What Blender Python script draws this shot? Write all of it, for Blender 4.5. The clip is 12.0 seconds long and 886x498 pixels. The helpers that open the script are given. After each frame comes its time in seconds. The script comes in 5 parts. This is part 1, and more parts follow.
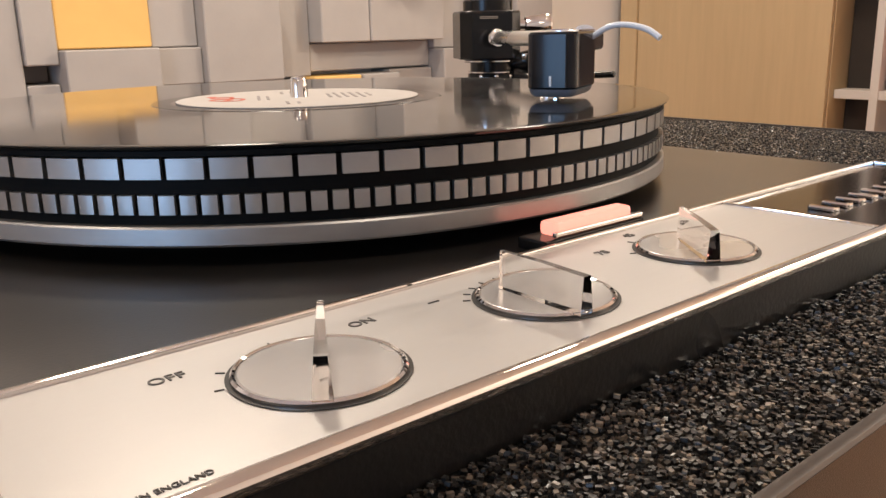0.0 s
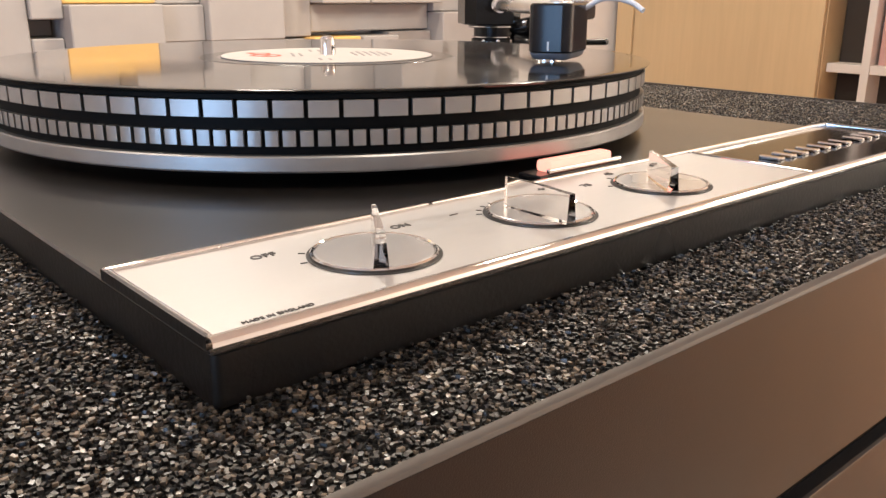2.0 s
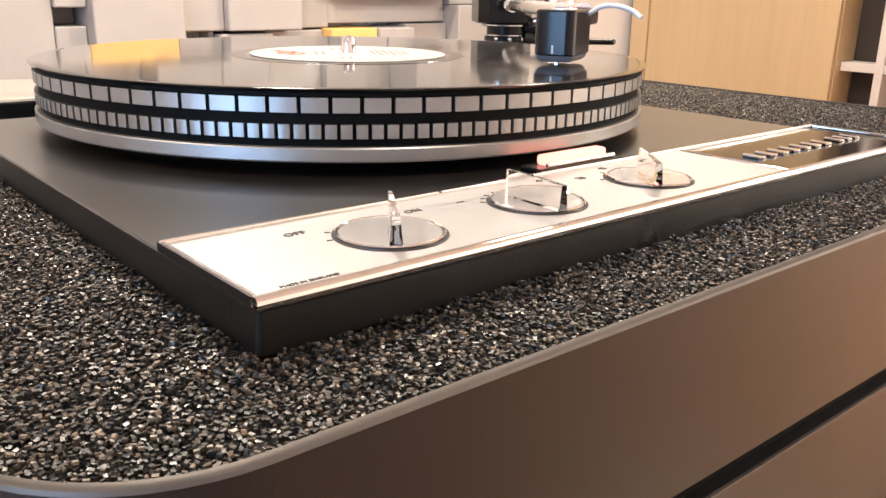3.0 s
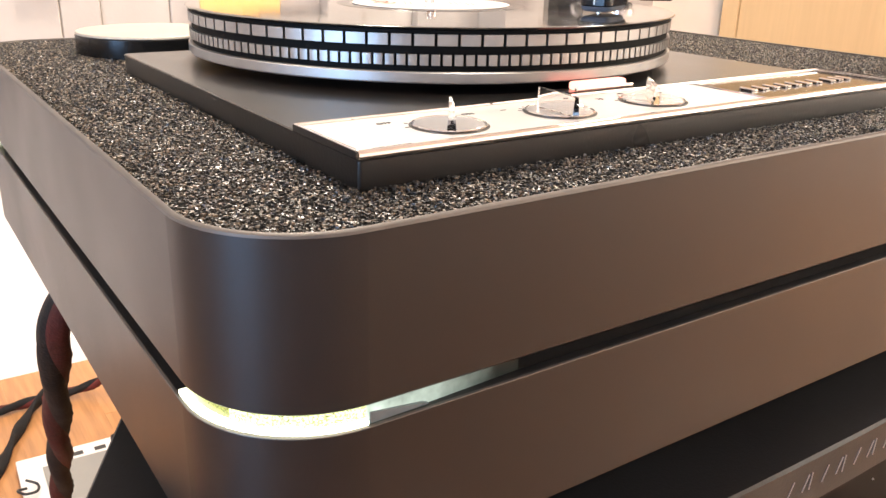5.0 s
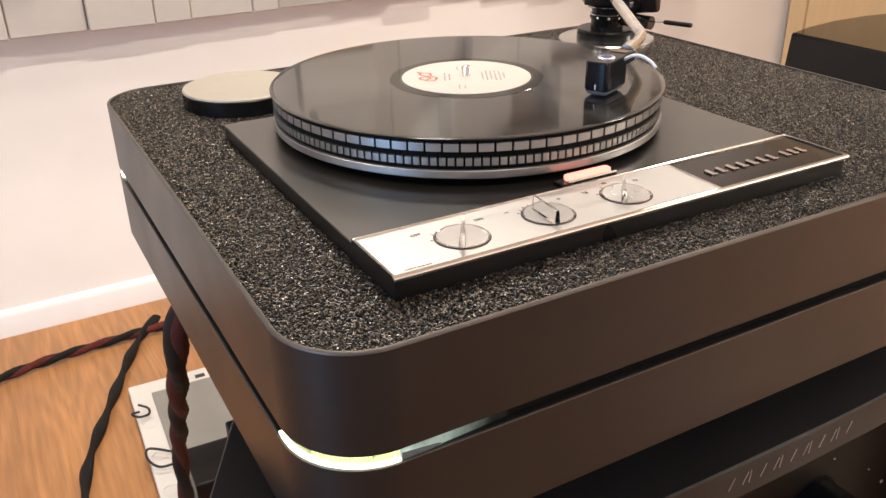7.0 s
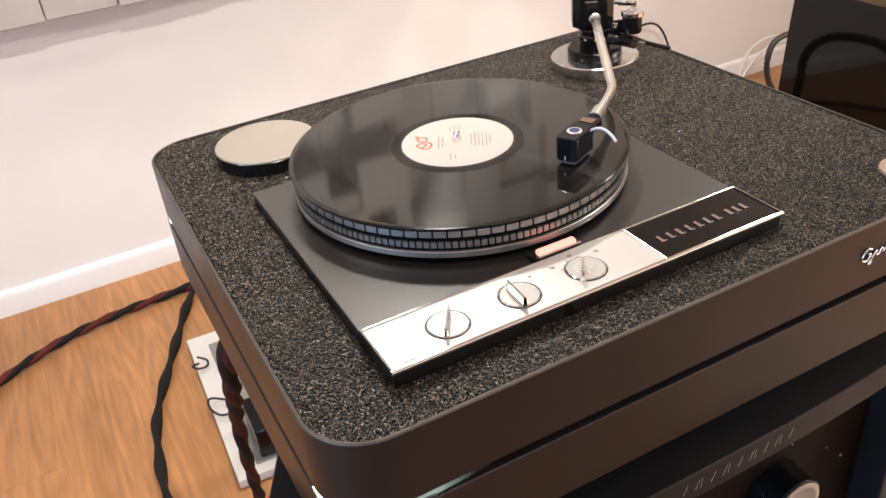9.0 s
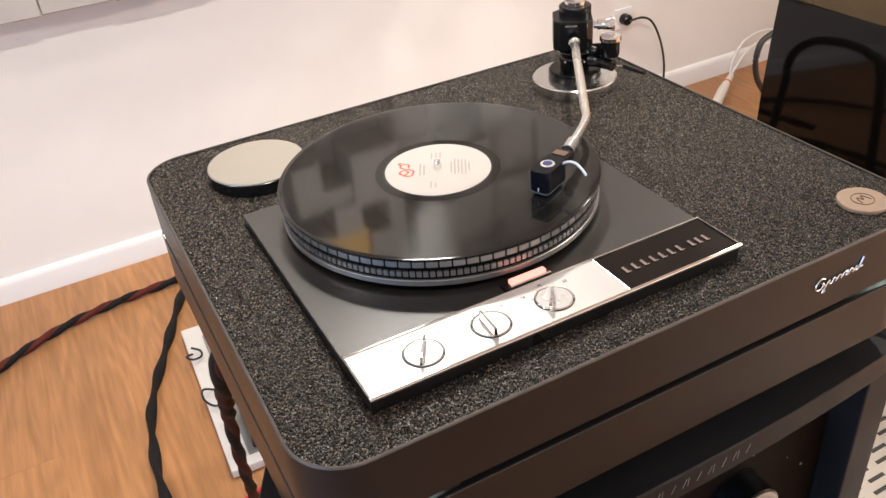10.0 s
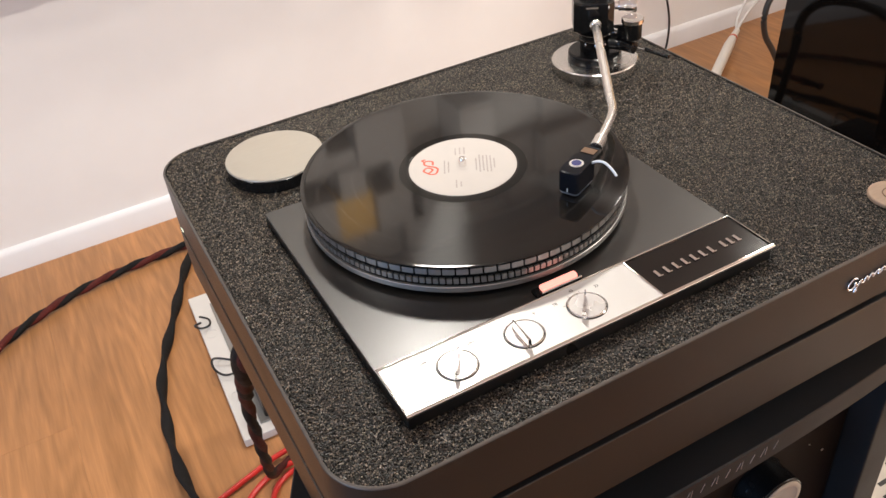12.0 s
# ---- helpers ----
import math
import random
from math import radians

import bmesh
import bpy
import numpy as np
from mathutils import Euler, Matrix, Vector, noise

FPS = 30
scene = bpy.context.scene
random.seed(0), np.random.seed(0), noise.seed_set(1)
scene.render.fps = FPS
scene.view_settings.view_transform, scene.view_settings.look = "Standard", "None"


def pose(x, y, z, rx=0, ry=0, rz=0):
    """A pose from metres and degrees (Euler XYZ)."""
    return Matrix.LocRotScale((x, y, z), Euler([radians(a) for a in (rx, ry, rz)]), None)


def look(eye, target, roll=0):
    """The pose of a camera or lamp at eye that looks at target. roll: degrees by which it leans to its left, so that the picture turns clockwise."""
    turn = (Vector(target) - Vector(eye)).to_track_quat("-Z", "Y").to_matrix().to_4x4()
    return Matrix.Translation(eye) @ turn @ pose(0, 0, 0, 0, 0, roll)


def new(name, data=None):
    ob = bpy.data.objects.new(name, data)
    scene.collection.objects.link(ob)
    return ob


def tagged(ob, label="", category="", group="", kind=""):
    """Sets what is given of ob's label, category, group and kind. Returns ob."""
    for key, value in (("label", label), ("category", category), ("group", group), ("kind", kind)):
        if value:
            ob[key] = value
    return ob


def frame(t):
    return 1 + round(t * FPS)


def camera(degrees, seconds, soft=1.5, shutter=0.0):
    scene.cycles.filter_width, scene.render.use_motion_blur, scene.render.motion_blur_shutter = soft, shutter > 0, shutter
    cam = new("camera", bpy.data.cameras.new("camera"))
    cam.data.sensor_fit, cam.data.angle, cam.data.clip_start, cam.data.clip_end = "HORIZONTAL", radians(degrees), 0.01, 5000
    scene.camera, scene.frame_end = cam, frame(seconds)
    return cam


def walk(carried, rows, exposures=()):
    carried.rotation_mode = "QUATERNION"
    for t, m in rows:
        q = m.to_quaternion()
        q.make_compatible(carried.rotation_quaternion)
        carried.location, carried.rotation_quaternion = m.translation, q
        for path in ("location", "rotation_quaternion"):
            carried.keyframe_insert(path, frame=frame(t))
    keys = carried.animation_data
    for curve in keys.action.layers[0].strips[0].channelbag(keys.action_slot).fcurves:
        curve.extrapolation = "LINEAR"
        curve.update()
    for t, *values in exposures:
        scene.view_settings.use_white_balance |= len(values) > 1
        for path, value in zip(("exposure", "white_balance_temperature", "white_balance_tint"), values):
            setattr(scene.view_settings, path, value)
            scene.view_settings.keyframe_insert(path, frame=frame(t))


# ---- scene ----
cam = camera(55.4, 12.0)
PATH = [
    (0, (-0.01829, -0.09373, 1.21133), (0.61204, 0.64081, 0.96008), -1.29),
    (0.5, (-0.02540, -0.09611, 1.20868), (0.60757, 0.62963, 0.93914), -0.97),
    (1, (-0.03861, -0.10523, 1.20889), (0.59307, 0.61886, 0.93198), -0.69),
    (1.5, (-0.04656, -0.11723, 1.21191), (0.58281, 0.60661, 0.92915), -0.51),
    (2, (-0.05979, -0.13071, 1.21384), (0.57027, 0.58944, 0.92332), 0.20),
    (2.5, (-0.06874, -0.14015, 1.21733), (0.55441, 0.58339, 0.92038), 0.77),
    (4.5, (-0.12074, -0.22546, 1.22324), (0.44246, 0.53398, 0.89758), 0.97),
    (5, (-0.13389, -0.24841, 1.22399), (0.39587, 0.52628, 0.87873), 1.31),
    (5.5, (-0.14128, -0.26589, 1.23888), (0.38744, 0.51167, 0.89852), 1.44),
    (6, (-0.14282, -0.28683, 1.26815), (0.33735, 0.52591, 0.93813), 0.13),
    (6.5, (-0.15283, -0.31449, 1.31101), (0.29510, 0.49663, 0.93492), -0.67),
    (7, (-0.15735, -0.34015, 1.35340), (0.27370, 0.44793, 0.91393), -1.12),
    (9, (-0.13910, -0.39572, 1.50849), (0.21753, 0.37047, 0.97392), -5.93),
    (9.5, (-0.13254, -0.40144, 1.53763), (0.22595, 0.35276, 0.98748), -6.12),
    (10, (-0.12947, -0.41631, 1.56161), (0.22514, 0.33719, 1.00799), -5.33),
    (10.5, (-0.13071, -0.41864, 1.57706), (0.21987, 0.33095, 1.01563), -5.16),
    (11, (-0.12730, -0.40214, 1.58455), (0.22416, 0.34836, 1.02489), -5.56),
    (11.5, (-0.12683, -0.38500, 1.59155), (0.21961, 0.35775, 1.01858), -5.94),
    (12, (-0.13403, -0.37586, 1.59496), (0.20331, 0.34820, 0.99335), -6.09),
]
walk(cam, [(t, look(eye, target, roll)) for t, eye, target, roll in PATH], [(0.0, -0.34, 6550, 10), (0.5, -0.36, 6550, 10), (1.0, -0.28, 6500, 10), (2.6, 0.30, 6350, 9), (4.4, 0.86, 6350, 9), (5.4, 0.76, 6350, 9), (6.5, 0.18, 6300, 8), (9.0, 0.08, 5950, 7), (10.0, 0.04, 5880, 7), (10.5, -0.17, 5860, 7), (11.0, -0.21, 5860, 7), (12.0, -0.10, 5900, 7)])

UNIT = 1.048  # one unit of the plan below, in metres: from the twelve inch record

# ---- light ----
world = bpy.data.worlds.new("room_world")
world.use_nodes = True
scene.world = world
world.node_tree.nodes["Background"].inputs[0].default_value = (0.60, 0.72, 1.0, 1)
world.node_tree.nodes["Background"].inputs[1].default_value = 0.25


def area_lamp(name, place, target, size, watts, colour):
    d = bpy.data.lights.new(name, "AREA")
    d.shape, d.size, d.energy, d.color = "DISK", size * UNIT, watts, colour
    ob = new(name, d)
    ob.matrix_world = look(Vector(place) * UNIT, Vector(target) * UNIT)
    return ob


CEIL = 2.75
# Unseen ceiling lamps, added as fill and placed to suit brightness and sheen.
FILL_LAMPS = [((4.1, -1.7, CEIL - 0.05), 0.36, 265), ((-1.9, -2.2, CEIL - 0.05), 0.36, 9), ((-1.5, 0.5, CEIL - 0.05), 0.36, 21), ((0.62, 1.38, CEIL - 0.05), 0.26, 29), ((1.95, 1.15, CEIL - 0.05), 0.26, 17)]
WARM = (1.0, 0.875, 0.735)
for place, size, watts in FILL_LAMPS:
    area_lamp("fill_lamp_light", place, (place[0], place[1], 0), size, watts, WARM)
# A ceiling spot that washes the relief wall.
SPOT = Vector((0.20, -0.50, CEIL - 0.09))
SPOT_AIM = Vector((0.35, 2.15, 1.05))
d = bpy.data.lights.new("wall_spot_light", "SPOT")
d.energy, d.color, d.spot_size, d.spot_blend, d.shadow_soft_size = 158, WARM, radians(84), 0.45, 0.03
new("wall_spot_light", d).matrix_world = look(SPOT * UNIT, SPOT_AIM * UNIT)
w = area_lamp("window_daylight", (-2.86, -0.85, 1.08), (0, -0.85, 1.08), 1.2, 56, (0.38, 0.62, 1.0))
w.data.shape, w.data.size_y = "RECTANGLE", 1.9


# ---- materials ----
def material(name, colour, rough=0.5, metal=0.0, var=0.12, scale=30.0, bump=0.0, bump_scale=300.0, stretch=(1, 1, 1), rough_var=0.08, spec=0.5, coat=0.0, random_tone=0.0):
    m = bpy.data.materials.new(name)
    m.use_nodes = True
    nt = m.node_tree
    b = nt.nodes["Principled BSDF"]
    tc = nt.nodes.new("ShaderNodeTexCoord")
    mp = nt.nodes.new("ShaderNodeMapping")
    mp.inputs["Scale"].default_value = stretch
    nt.links.new(tc.outputs["Object"], mp.inputs["Vector"])
    n = nt.nodes.new("ShaderNodeTexNoise")
    n.inputs["Scale"].default_value, n.inputs["Detail"].default_value = scale, 6
    nt.links.new(mp.outputs[0], n.inputs["Vector"])
    n2 = nt.nodes.new("ShaderNodeTexNoise")
    n2.inputs["Scale"].default_value, n2.inputs["Detail"].default_value = scale * 0.17, 3
    nt.links.new(mp.outputs[0], n2.inputs["Vector"])
    add = nt.nodes.new("ShaderNodeMath")
    add.operation = "ADD"
    nt.links.new(n.outputs["Fac"], add.inputs[0])
    nt.links.new(n2.outputs["Fac"], add.inputs[1])
    mr = nt.nodes.new("ShaderNodeMapRange")
    mr.inputs["From Min"].default_value, mr.inputs["From Max"].default_value = 0.65, 1.35
    mr.inputs["To Min"].default_value, mr.inputs["To Max"].default_value = 1 - var, 1 + var
    nt.links.new(add.outputs[0], mr.inputs["Value"])
    tone = mr.outputs["Result"]
    if random_tone:
        oi = nt.nodes.new("ShaderNodeObjectInfo")
        r = nt.nodes.new("ShaderNodeMapRange")
        r.inputs["To Min"].default_value, r.inputs["To Max"].default_value = 1 - random_tone, 1 + random_tone
        nt.links.new(oi.outputs["Random"], r.inputs["Value"])
        mul = nt.nodes.new("ShaderNodeMath")
        mul.operation = "MULTIPLY"
        nt.links.new(tone, mul.inputs[0])
        nt.links.new(r.outputs["Result"], mul.inputs[1])
        tone = mul.outputs[0]
    sc = nt.nodes.new("ShaderNodeVectorMath")
    sc.operation = "SCALE"
    sc.inputs[0].default_value = colour
    nt.links.new(tone, sc.inputs["Scale"])
    nt.links.new(sc.outputs[0], b.inputs["Base Color"])
    rr = nt.nodes.new("ShaderNodeMapRange")
    rr.inputs["From Min"].default_value, rr.inputs["From Max"].default_value = 0.3, 0.7
    rr.inputs["To Min"].default_value, rr.inputs["To Max"].default_value = max(0.01, rough - rough_var), min(1, rough + rough_var)
    nt.links.new(n2.outputs["Fac"], rr.inputs["Value"])
    nt.links.new(rr.outputs["Result"], b.inputs["Roughness"])
    b.inputs["Metallic"].default_value = metal
    b.inputs["Specular IOR Level"].default_value = spec
    b.inputs["Coat Weight"].default_value = coat
    if bump:
        n3 = nt.nodes.new("ShaderNodeTexNoise")
        n3.inputs["Scale"].default_value, n3.inputs["Detail"].default_value = bump_scale, 3
        nt.links.new(mp.outputs[0], n3.inputs["Vector"])
        bp = nt.nodes.new("ShaderNodeBump")
        bp.inputs["Strength"].default_value, bp.inputs["Distance"].default_value = bump, 0.001
        nt.links.new(n3.outputs["Fac"], bp.inputs["Height"])
        nt.links.new(bp.outputs[0], b.inputs["Normal"])
    return m


def glow(name, colour, strength, frosted=False, dark=1.0):
    m = bpy.data.materials.new(name)
    m.use_nodes = True
    b = m.node_tree.nodes["Principled BSDF"]
    b.inputs["Base Color"].default_value = (*(c * dark for c in colour), 1)
    b.inputs["Emission Color"].default_value = (*colour, 1)
    b.inputs["Emission Strength"].default_value = strength
    b.inputs["Roughness"].default_value = 0.3
    if frosted:
        tc, n, r = (m.node_tree.nodes.new(k) for k in ("ShaderNodeTexCoord", "ShaderNodeTexNoise", "ShaderNodeMapRange"))
        n.inputs["Scale"].default_value, n.inputs["Detail"].default_value = 1500, 3
        r.inputs["From Min"].default_value, r.inputs["From Max"].default_value = 0.38, 0.60
        r.inputs["To Min"].default_value, r.inputs["To Max"].default_value = strength * 0.02, strength
        m.node_tree.links.new(tc.outputs["Object"], n.inputs["Vector"])
        m.node_tree.links.new(n.outputs["Fac"], r.inputs["Value"])
        m.node_tree.links.new(r.outputs["Result"], b.inputs["Emission Strength"])
    return m


def glass(name, colour, rough=0.02, ior=1.49):
    m = bpy.data.materials.new(name)
    m.use_nodes = True
    b = m.node_tree.nodes["Principled BSDF"]
    b.inputs["Base Color"].default_value = (*colour, 1)
    b.inputs["Transmission Weight"].default_value = 1
    b.inputs["Roughness"].default_value = rough
    b.inputs["IOR"].default_value = ior
    return m


M_WALL = material("white_wall_paint", (0.80, 0.775, 0.75), 0.75, var=0.03, scale=6, bump=0.15, bump_scale=180)
M_CEIL = material("ceiling_paint", (0.80, 0.79, 0.77), 0.9, var=0.02, scale=5)
M_SKIRT = material("skirting_gloss_paint", (0.78, 0.77, 0.77), 0.6, var=0.03, scale=12)
M_TAN = material("beech_veneer", (0.61, 0.445, 0.25), 0.5, var=0.06, scale=10, stretch=(1, 6, 0.4))
M_BLOCK = material("grey_diffuser_paint", (0.385, 0.358, 0.340), 0.75, var=0.05, scale=14, bump=0.2, bump_scale=120, random_tone=0.05)
M_YELLOW = material("ochre_diffuser_paint", (0.76, 0.47, 0.15), 0.7, var=0.05, scale=14)
M_PLINTH = material("bronze_grey_lacquer", (0.0105, 0.0098, 0.0101), 0.37, metal=0.0, spec=0.37, var=0.07, scale=60, bump=0.10, bump_scale=2400, rough_var=0.04)
M_RIM = material("bare_metal_rim", (0.12, 0.108, 0.098), 0.5, metal=0.6, var=0.1, scale=80)
M_MAT = material("black_rubber_granulate", (0.008, 0.008, 0.008), 0.8, var=0.3, scale=700, bump=0.6, bump_scale=900)
M_GRAIN = material("rubber_grain", (0.026, 0.0245, 0.024), 0.38, var=0.5, scale=900, spec=0.85)
nt = M_GRAIN.node_tree
geo, cr = nt.nodes.new("ShaderNodeNewGeometry"), nt.nodes.new("ShaderNodeValToRGB")
low, high = cr.color_ramp.elements
low.position, low.color = 0.40, (0.004, 0.0036, 0.0033, 1)
high.position, high.color = 1.0, (0.26, 0.208, 0.152, 1)
cr.color_ramp.elements.new(0.70).color = (0.038, 0.031, 0.0238, 1)
nt.links.new(geo.outputs["Random Per Island"], cr.inputs[0])
nt.links.new(cr.outputs[0], nt.nodes["Principled BSDF"].inputs["Base Color"])
M_PLATE = material("charcoal_satin_enamel", (0.010, 0.0089, 0.0078), 0.34, metal=0.0, coat=0.58, spec=0.7, var=0.08, scale=40, bump=0.05, bump_scale=1500, rough_var=0.04)
M_PLATE.node_tree.nodes["Principled BSDF"].inputs["Coat Roughness"].default_value = 0.22
M_SIDE = material("black_enamel_edge", (0.006, 0.0055, 0.0052), 0.34, spec=0.5, var=0.1, scale=60, bump=0.15, bump_scale=700, coat=0.6)
M_SIDE.node_tree.nodes["Principled BSDF"].inputs["Coat Roughness"].default_value = 0.28
M_GAP = material("matt_black_spacer", (0.004, 0.0037, 0.0035), 0.8, spec=0.08, var=0.15, scale=60)
M_SILVER = material("brushed_aluminium", (0.62, 0.609, 0.594), 0.40, metal=0.55, var=0.012, scale=200, stretch=(1, 25, 1), bump=0.015, bump_scale=900, rough_var=0.04)
M_CHROME = material("polished_chrome", (0.86, 0.84, 0.82), 0.06, metal=1, var=0.04, scale=80, rough_var=0.04)
M_BLACKGLOSS = material("black_gloss_panel", (0.007, 0.006, 0.006), 0.12, var=0.1, scale=40, rough_var=0.04)
M_STROBE = material("machined_strobe_metal", (0.31, 0.302, 0.292), 0.36, metal=0.85, var=0.08, scale=120, random_tone=0.06)
M_PLATTERBLACK = material("black_platter_groove", (0.003, 0.003, 0.003), 0.6, spec=0.08, var=0.1, scale=60)
M_LABEL = material("cream_paper_label", (0.43, 0.40, 0.375), 0.6, var=0.03, scale=60)
M_RED = material("red_print", (0.50, 0.09, 0.05), 0.6, var=0.05)
M_INK = material("grey_print", (0.30, 0.27, 0.26), 0.6, var=0.05)
M_BLACKINK = material("black_print", (0.03, 0.028, 0.026), 0.5, var=0.05)
M_PANELINK = material("grey_panel_print", (0.085, 0.08, 0.076), 0.5, var=0.05)
M_BLACK = material("black_anodised", (0.005, 0.005, 0.0053), 0.22, spec=0.3, var=0.1, scale=70, rough_var=0.06)
M_TUBE = material("bright_arm_tube", (0.92, 0.905, 0.885), 0.27, metal=1.0, var=0.04, scale=60, rough_var=0.05)
M_SATIN = material("turned_satin_aluminium", (0.78, 0.765, 0.745), 0.24, metal=1.0, var=0.03, scale=90, rough_var=0.05)
M_IVORY = material("ivory_plastic", (0.62, 0.66, 0.72), 0.35, var=0.03)
M_SKIRTGREY = material("bluish_grey_plastic", (0.16, 0.19, 0.24), 0.3, var=0.05)
M_CART = material("blue_black_gloss", (0.004, 0.0055, 0.009), 0.13, spec=0.3, var=0.05, scale=40)
M_BEIGE = material("champagne_brushed_metal", (0.36, 0.33, 0.285), 0.5, metal=0.5, var=0.05, scale=60, stretch=(1, 20, 1))
M_WOODDISC = material("pale_maple_disc", (0.36, 0.255, 0.175), 0.5, var=0.12, scale=60, stretch=(1, 8, 1))
M_BROWNINK = material("burnt_engraving", (0.13, 0.07, 0.035), 0.6)
M_RACK = material("graphite_rack_lacquer", (0.009, 0.0092, 0.010), 0.48, spec=0.28, var=0.08, scale=40, bump=0.1, bump_scale=800)
M_AMP = material("dark_brown_amp_panel", (0.006, 0.004, 0.003), 0.62, spec=0.10, var=0.15, scale=20, rough_var=0.05)
M_ENGRAVE = material("pale_engraving", (0.30, 0.26, 0.22), 0.5, metal=0.4)
M_PIANO = material("black_piano_lacquer", (0.003, 0.0026, 0.0025), 0.05, var=0.1, scale=10, rough_var=0.02, spec=0.26)
M_WHITEPLASTIC = material("white_plastic", (0.66, 0.635, 0.60), 0.4, var=0.04, scale=20)
M_GREYBOX = material("grey_steel_box", (0.27, 0.265, 0.245), 0.45, metal=0.3, var=0.06, scale=20)
M_BRAID_BLACK = material("black_braided_sleeve", (0.008, 0.007, 0.0068), 0.75, spec=0.25, var=0.4, scale=260, bump=0.5, bump_scale=500)
M_BRAID_RED = material("dark_red_braided_sleeve", (0.095, 0.017, 0.013), 0.75, spec=0.25, var=0.4, scale=260, bump=0.5, bump_scale=500)
M_BRAID_DARKRED = material("black_red_braided_sleeve", (0.050, 0.010, 0.008), 0.75, spec=0.25, var=0.4, scale=260, bump=0.5, bump_scale=500)
M_REDCABLE = material("red_cable_jacket", (0.58, 0.03, 0.022), 0.35, var=0.08, scale=30)
M_BLACKCABLE = material("black_cable_jacket", (0.015, 0.014, 0.014), 0.45, var=0.1, scale=40)
M_WHITECABLE = material("pale_grey_cable_jacket", (0.62, 0.60, 0.58), 0.45, var=0.06, scale=30)
M_VENT = material("pale_steel_panel", (0.55, 0.50, 0.44), 0.4, metal=0.4, var=0.05, scale=20)
M_SHELFWHITE = material("white_laminate", (0.72, 0.67, 0.62), 0.5, var=0.03, scale=12)
M_DARKINSIDE = material("dark_shelf_back", (0.035, 0.026, 0.020), 0.7, var=0.2, scale=10)
M_PINK = material("faded_pink_cover", (0.62, 0.36, 0.32), 0.6, var=0.08, scale=20)
M_ORANGE = material("orange_red_cover", (0.70, 0.16, 0.06), 0.5, var=0.08, scale=20)
M_KNOB = material("lacquered_spun_aluminium", (0.72, 0.712, 0.70), 0.25, metal=0.5, var=0.03, scale=160, coat=0.4, rough_var=0.03)
M_BLADE = glass("clear_acrylic_blade", (0.97, 0.965, 0.96), 0.02, 1.26)
M_PANE = glass("window_glass", (0.97, 0.98, 0.98), 0.0, 1.45)
# Emission stands in for LED light inside the acrylic; no LED is modelled.
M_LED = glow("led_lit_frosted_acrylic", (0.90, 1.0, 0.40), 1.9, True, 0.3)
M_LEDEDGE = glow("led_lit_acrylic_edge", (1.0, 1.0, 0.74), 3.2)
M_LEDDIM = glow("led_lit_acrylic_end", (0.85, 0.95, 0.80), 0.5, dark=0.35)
M_LEDOLIVE = glow("olive_glow_acrylic_end", (0.62, 0.66, 0.14), 0.55, True, 0.2)
M_GAPGLOSS = material("painted_wedge_reflection", (0.10, 0.125, 0.135), 0.12, var=0.15, scale=200)


def fading_glow(name, x_from, x_to, most):
    """Glow put into acrylic as if lit from one end: it dies away along x, with cloudy streaks."""
    m = glow(name, (0.74, 0.86, 0.72), 1.0, dark=0.02)
    m.node_tree.nodes["Principled BSDF"].inputs["Specular IOR Level"].default_value = 0.12
    nt = m.node_tree
    tc, sx, rg, n, mul = (nt.nodes.new(k) for k in ("ShaderNodeTexCoord", "ShaderNodeSeparateXYZ", "ShaderNodeMapRange", "ShaderNodeTexNoise", "ShaderNodeMath"))
    rg.inputs["From Min"].default_value, rg.inputs["From Max"].default_value = x_from, x_to
    rg.inputs["To Min"].default_value, rg.inputs["To Max"].default_value = most, 0.01
    n.inputs["Scale"].default_value, n.inputs["Detail"].default_value = 120, 3
    mul.operation = "MULTIPLY"
    nt.links.new(tc.outputs["Object"], sx.inputs[0])
    nt.links.new(tc.outputs["Object"], n.inputs["Vector"])
    nt.links.new(sx.outputs[0], rg.inputs["Value"])
    nt.links.new(rg.outputs["Result"], mul.inputs[0])
    nt.links.new(n.outputs["Fac"], mul.inputs[1])
    nt.links.new(mul.outputs[0], nt.nodes["Principled BSDF"].inputs["Emission Strength"])
    return m


M_LEDFAINT = fading_glow("led_lit_acrylic_tail", -0.262, -0.203, 1.35)
M_LEDTAIL = fading_glow("led_lit_acrylic_far_tail", 0.262, 0.215, 0.8)
M_LENS = glow("orange_strobe_lens", (1.0, 0.34, 0.25), 1.9, dark=0.2)
M_LAMPGLASS = glow("fill_lamp_glass", (1.0, 0.82, 0.62), 6.0)


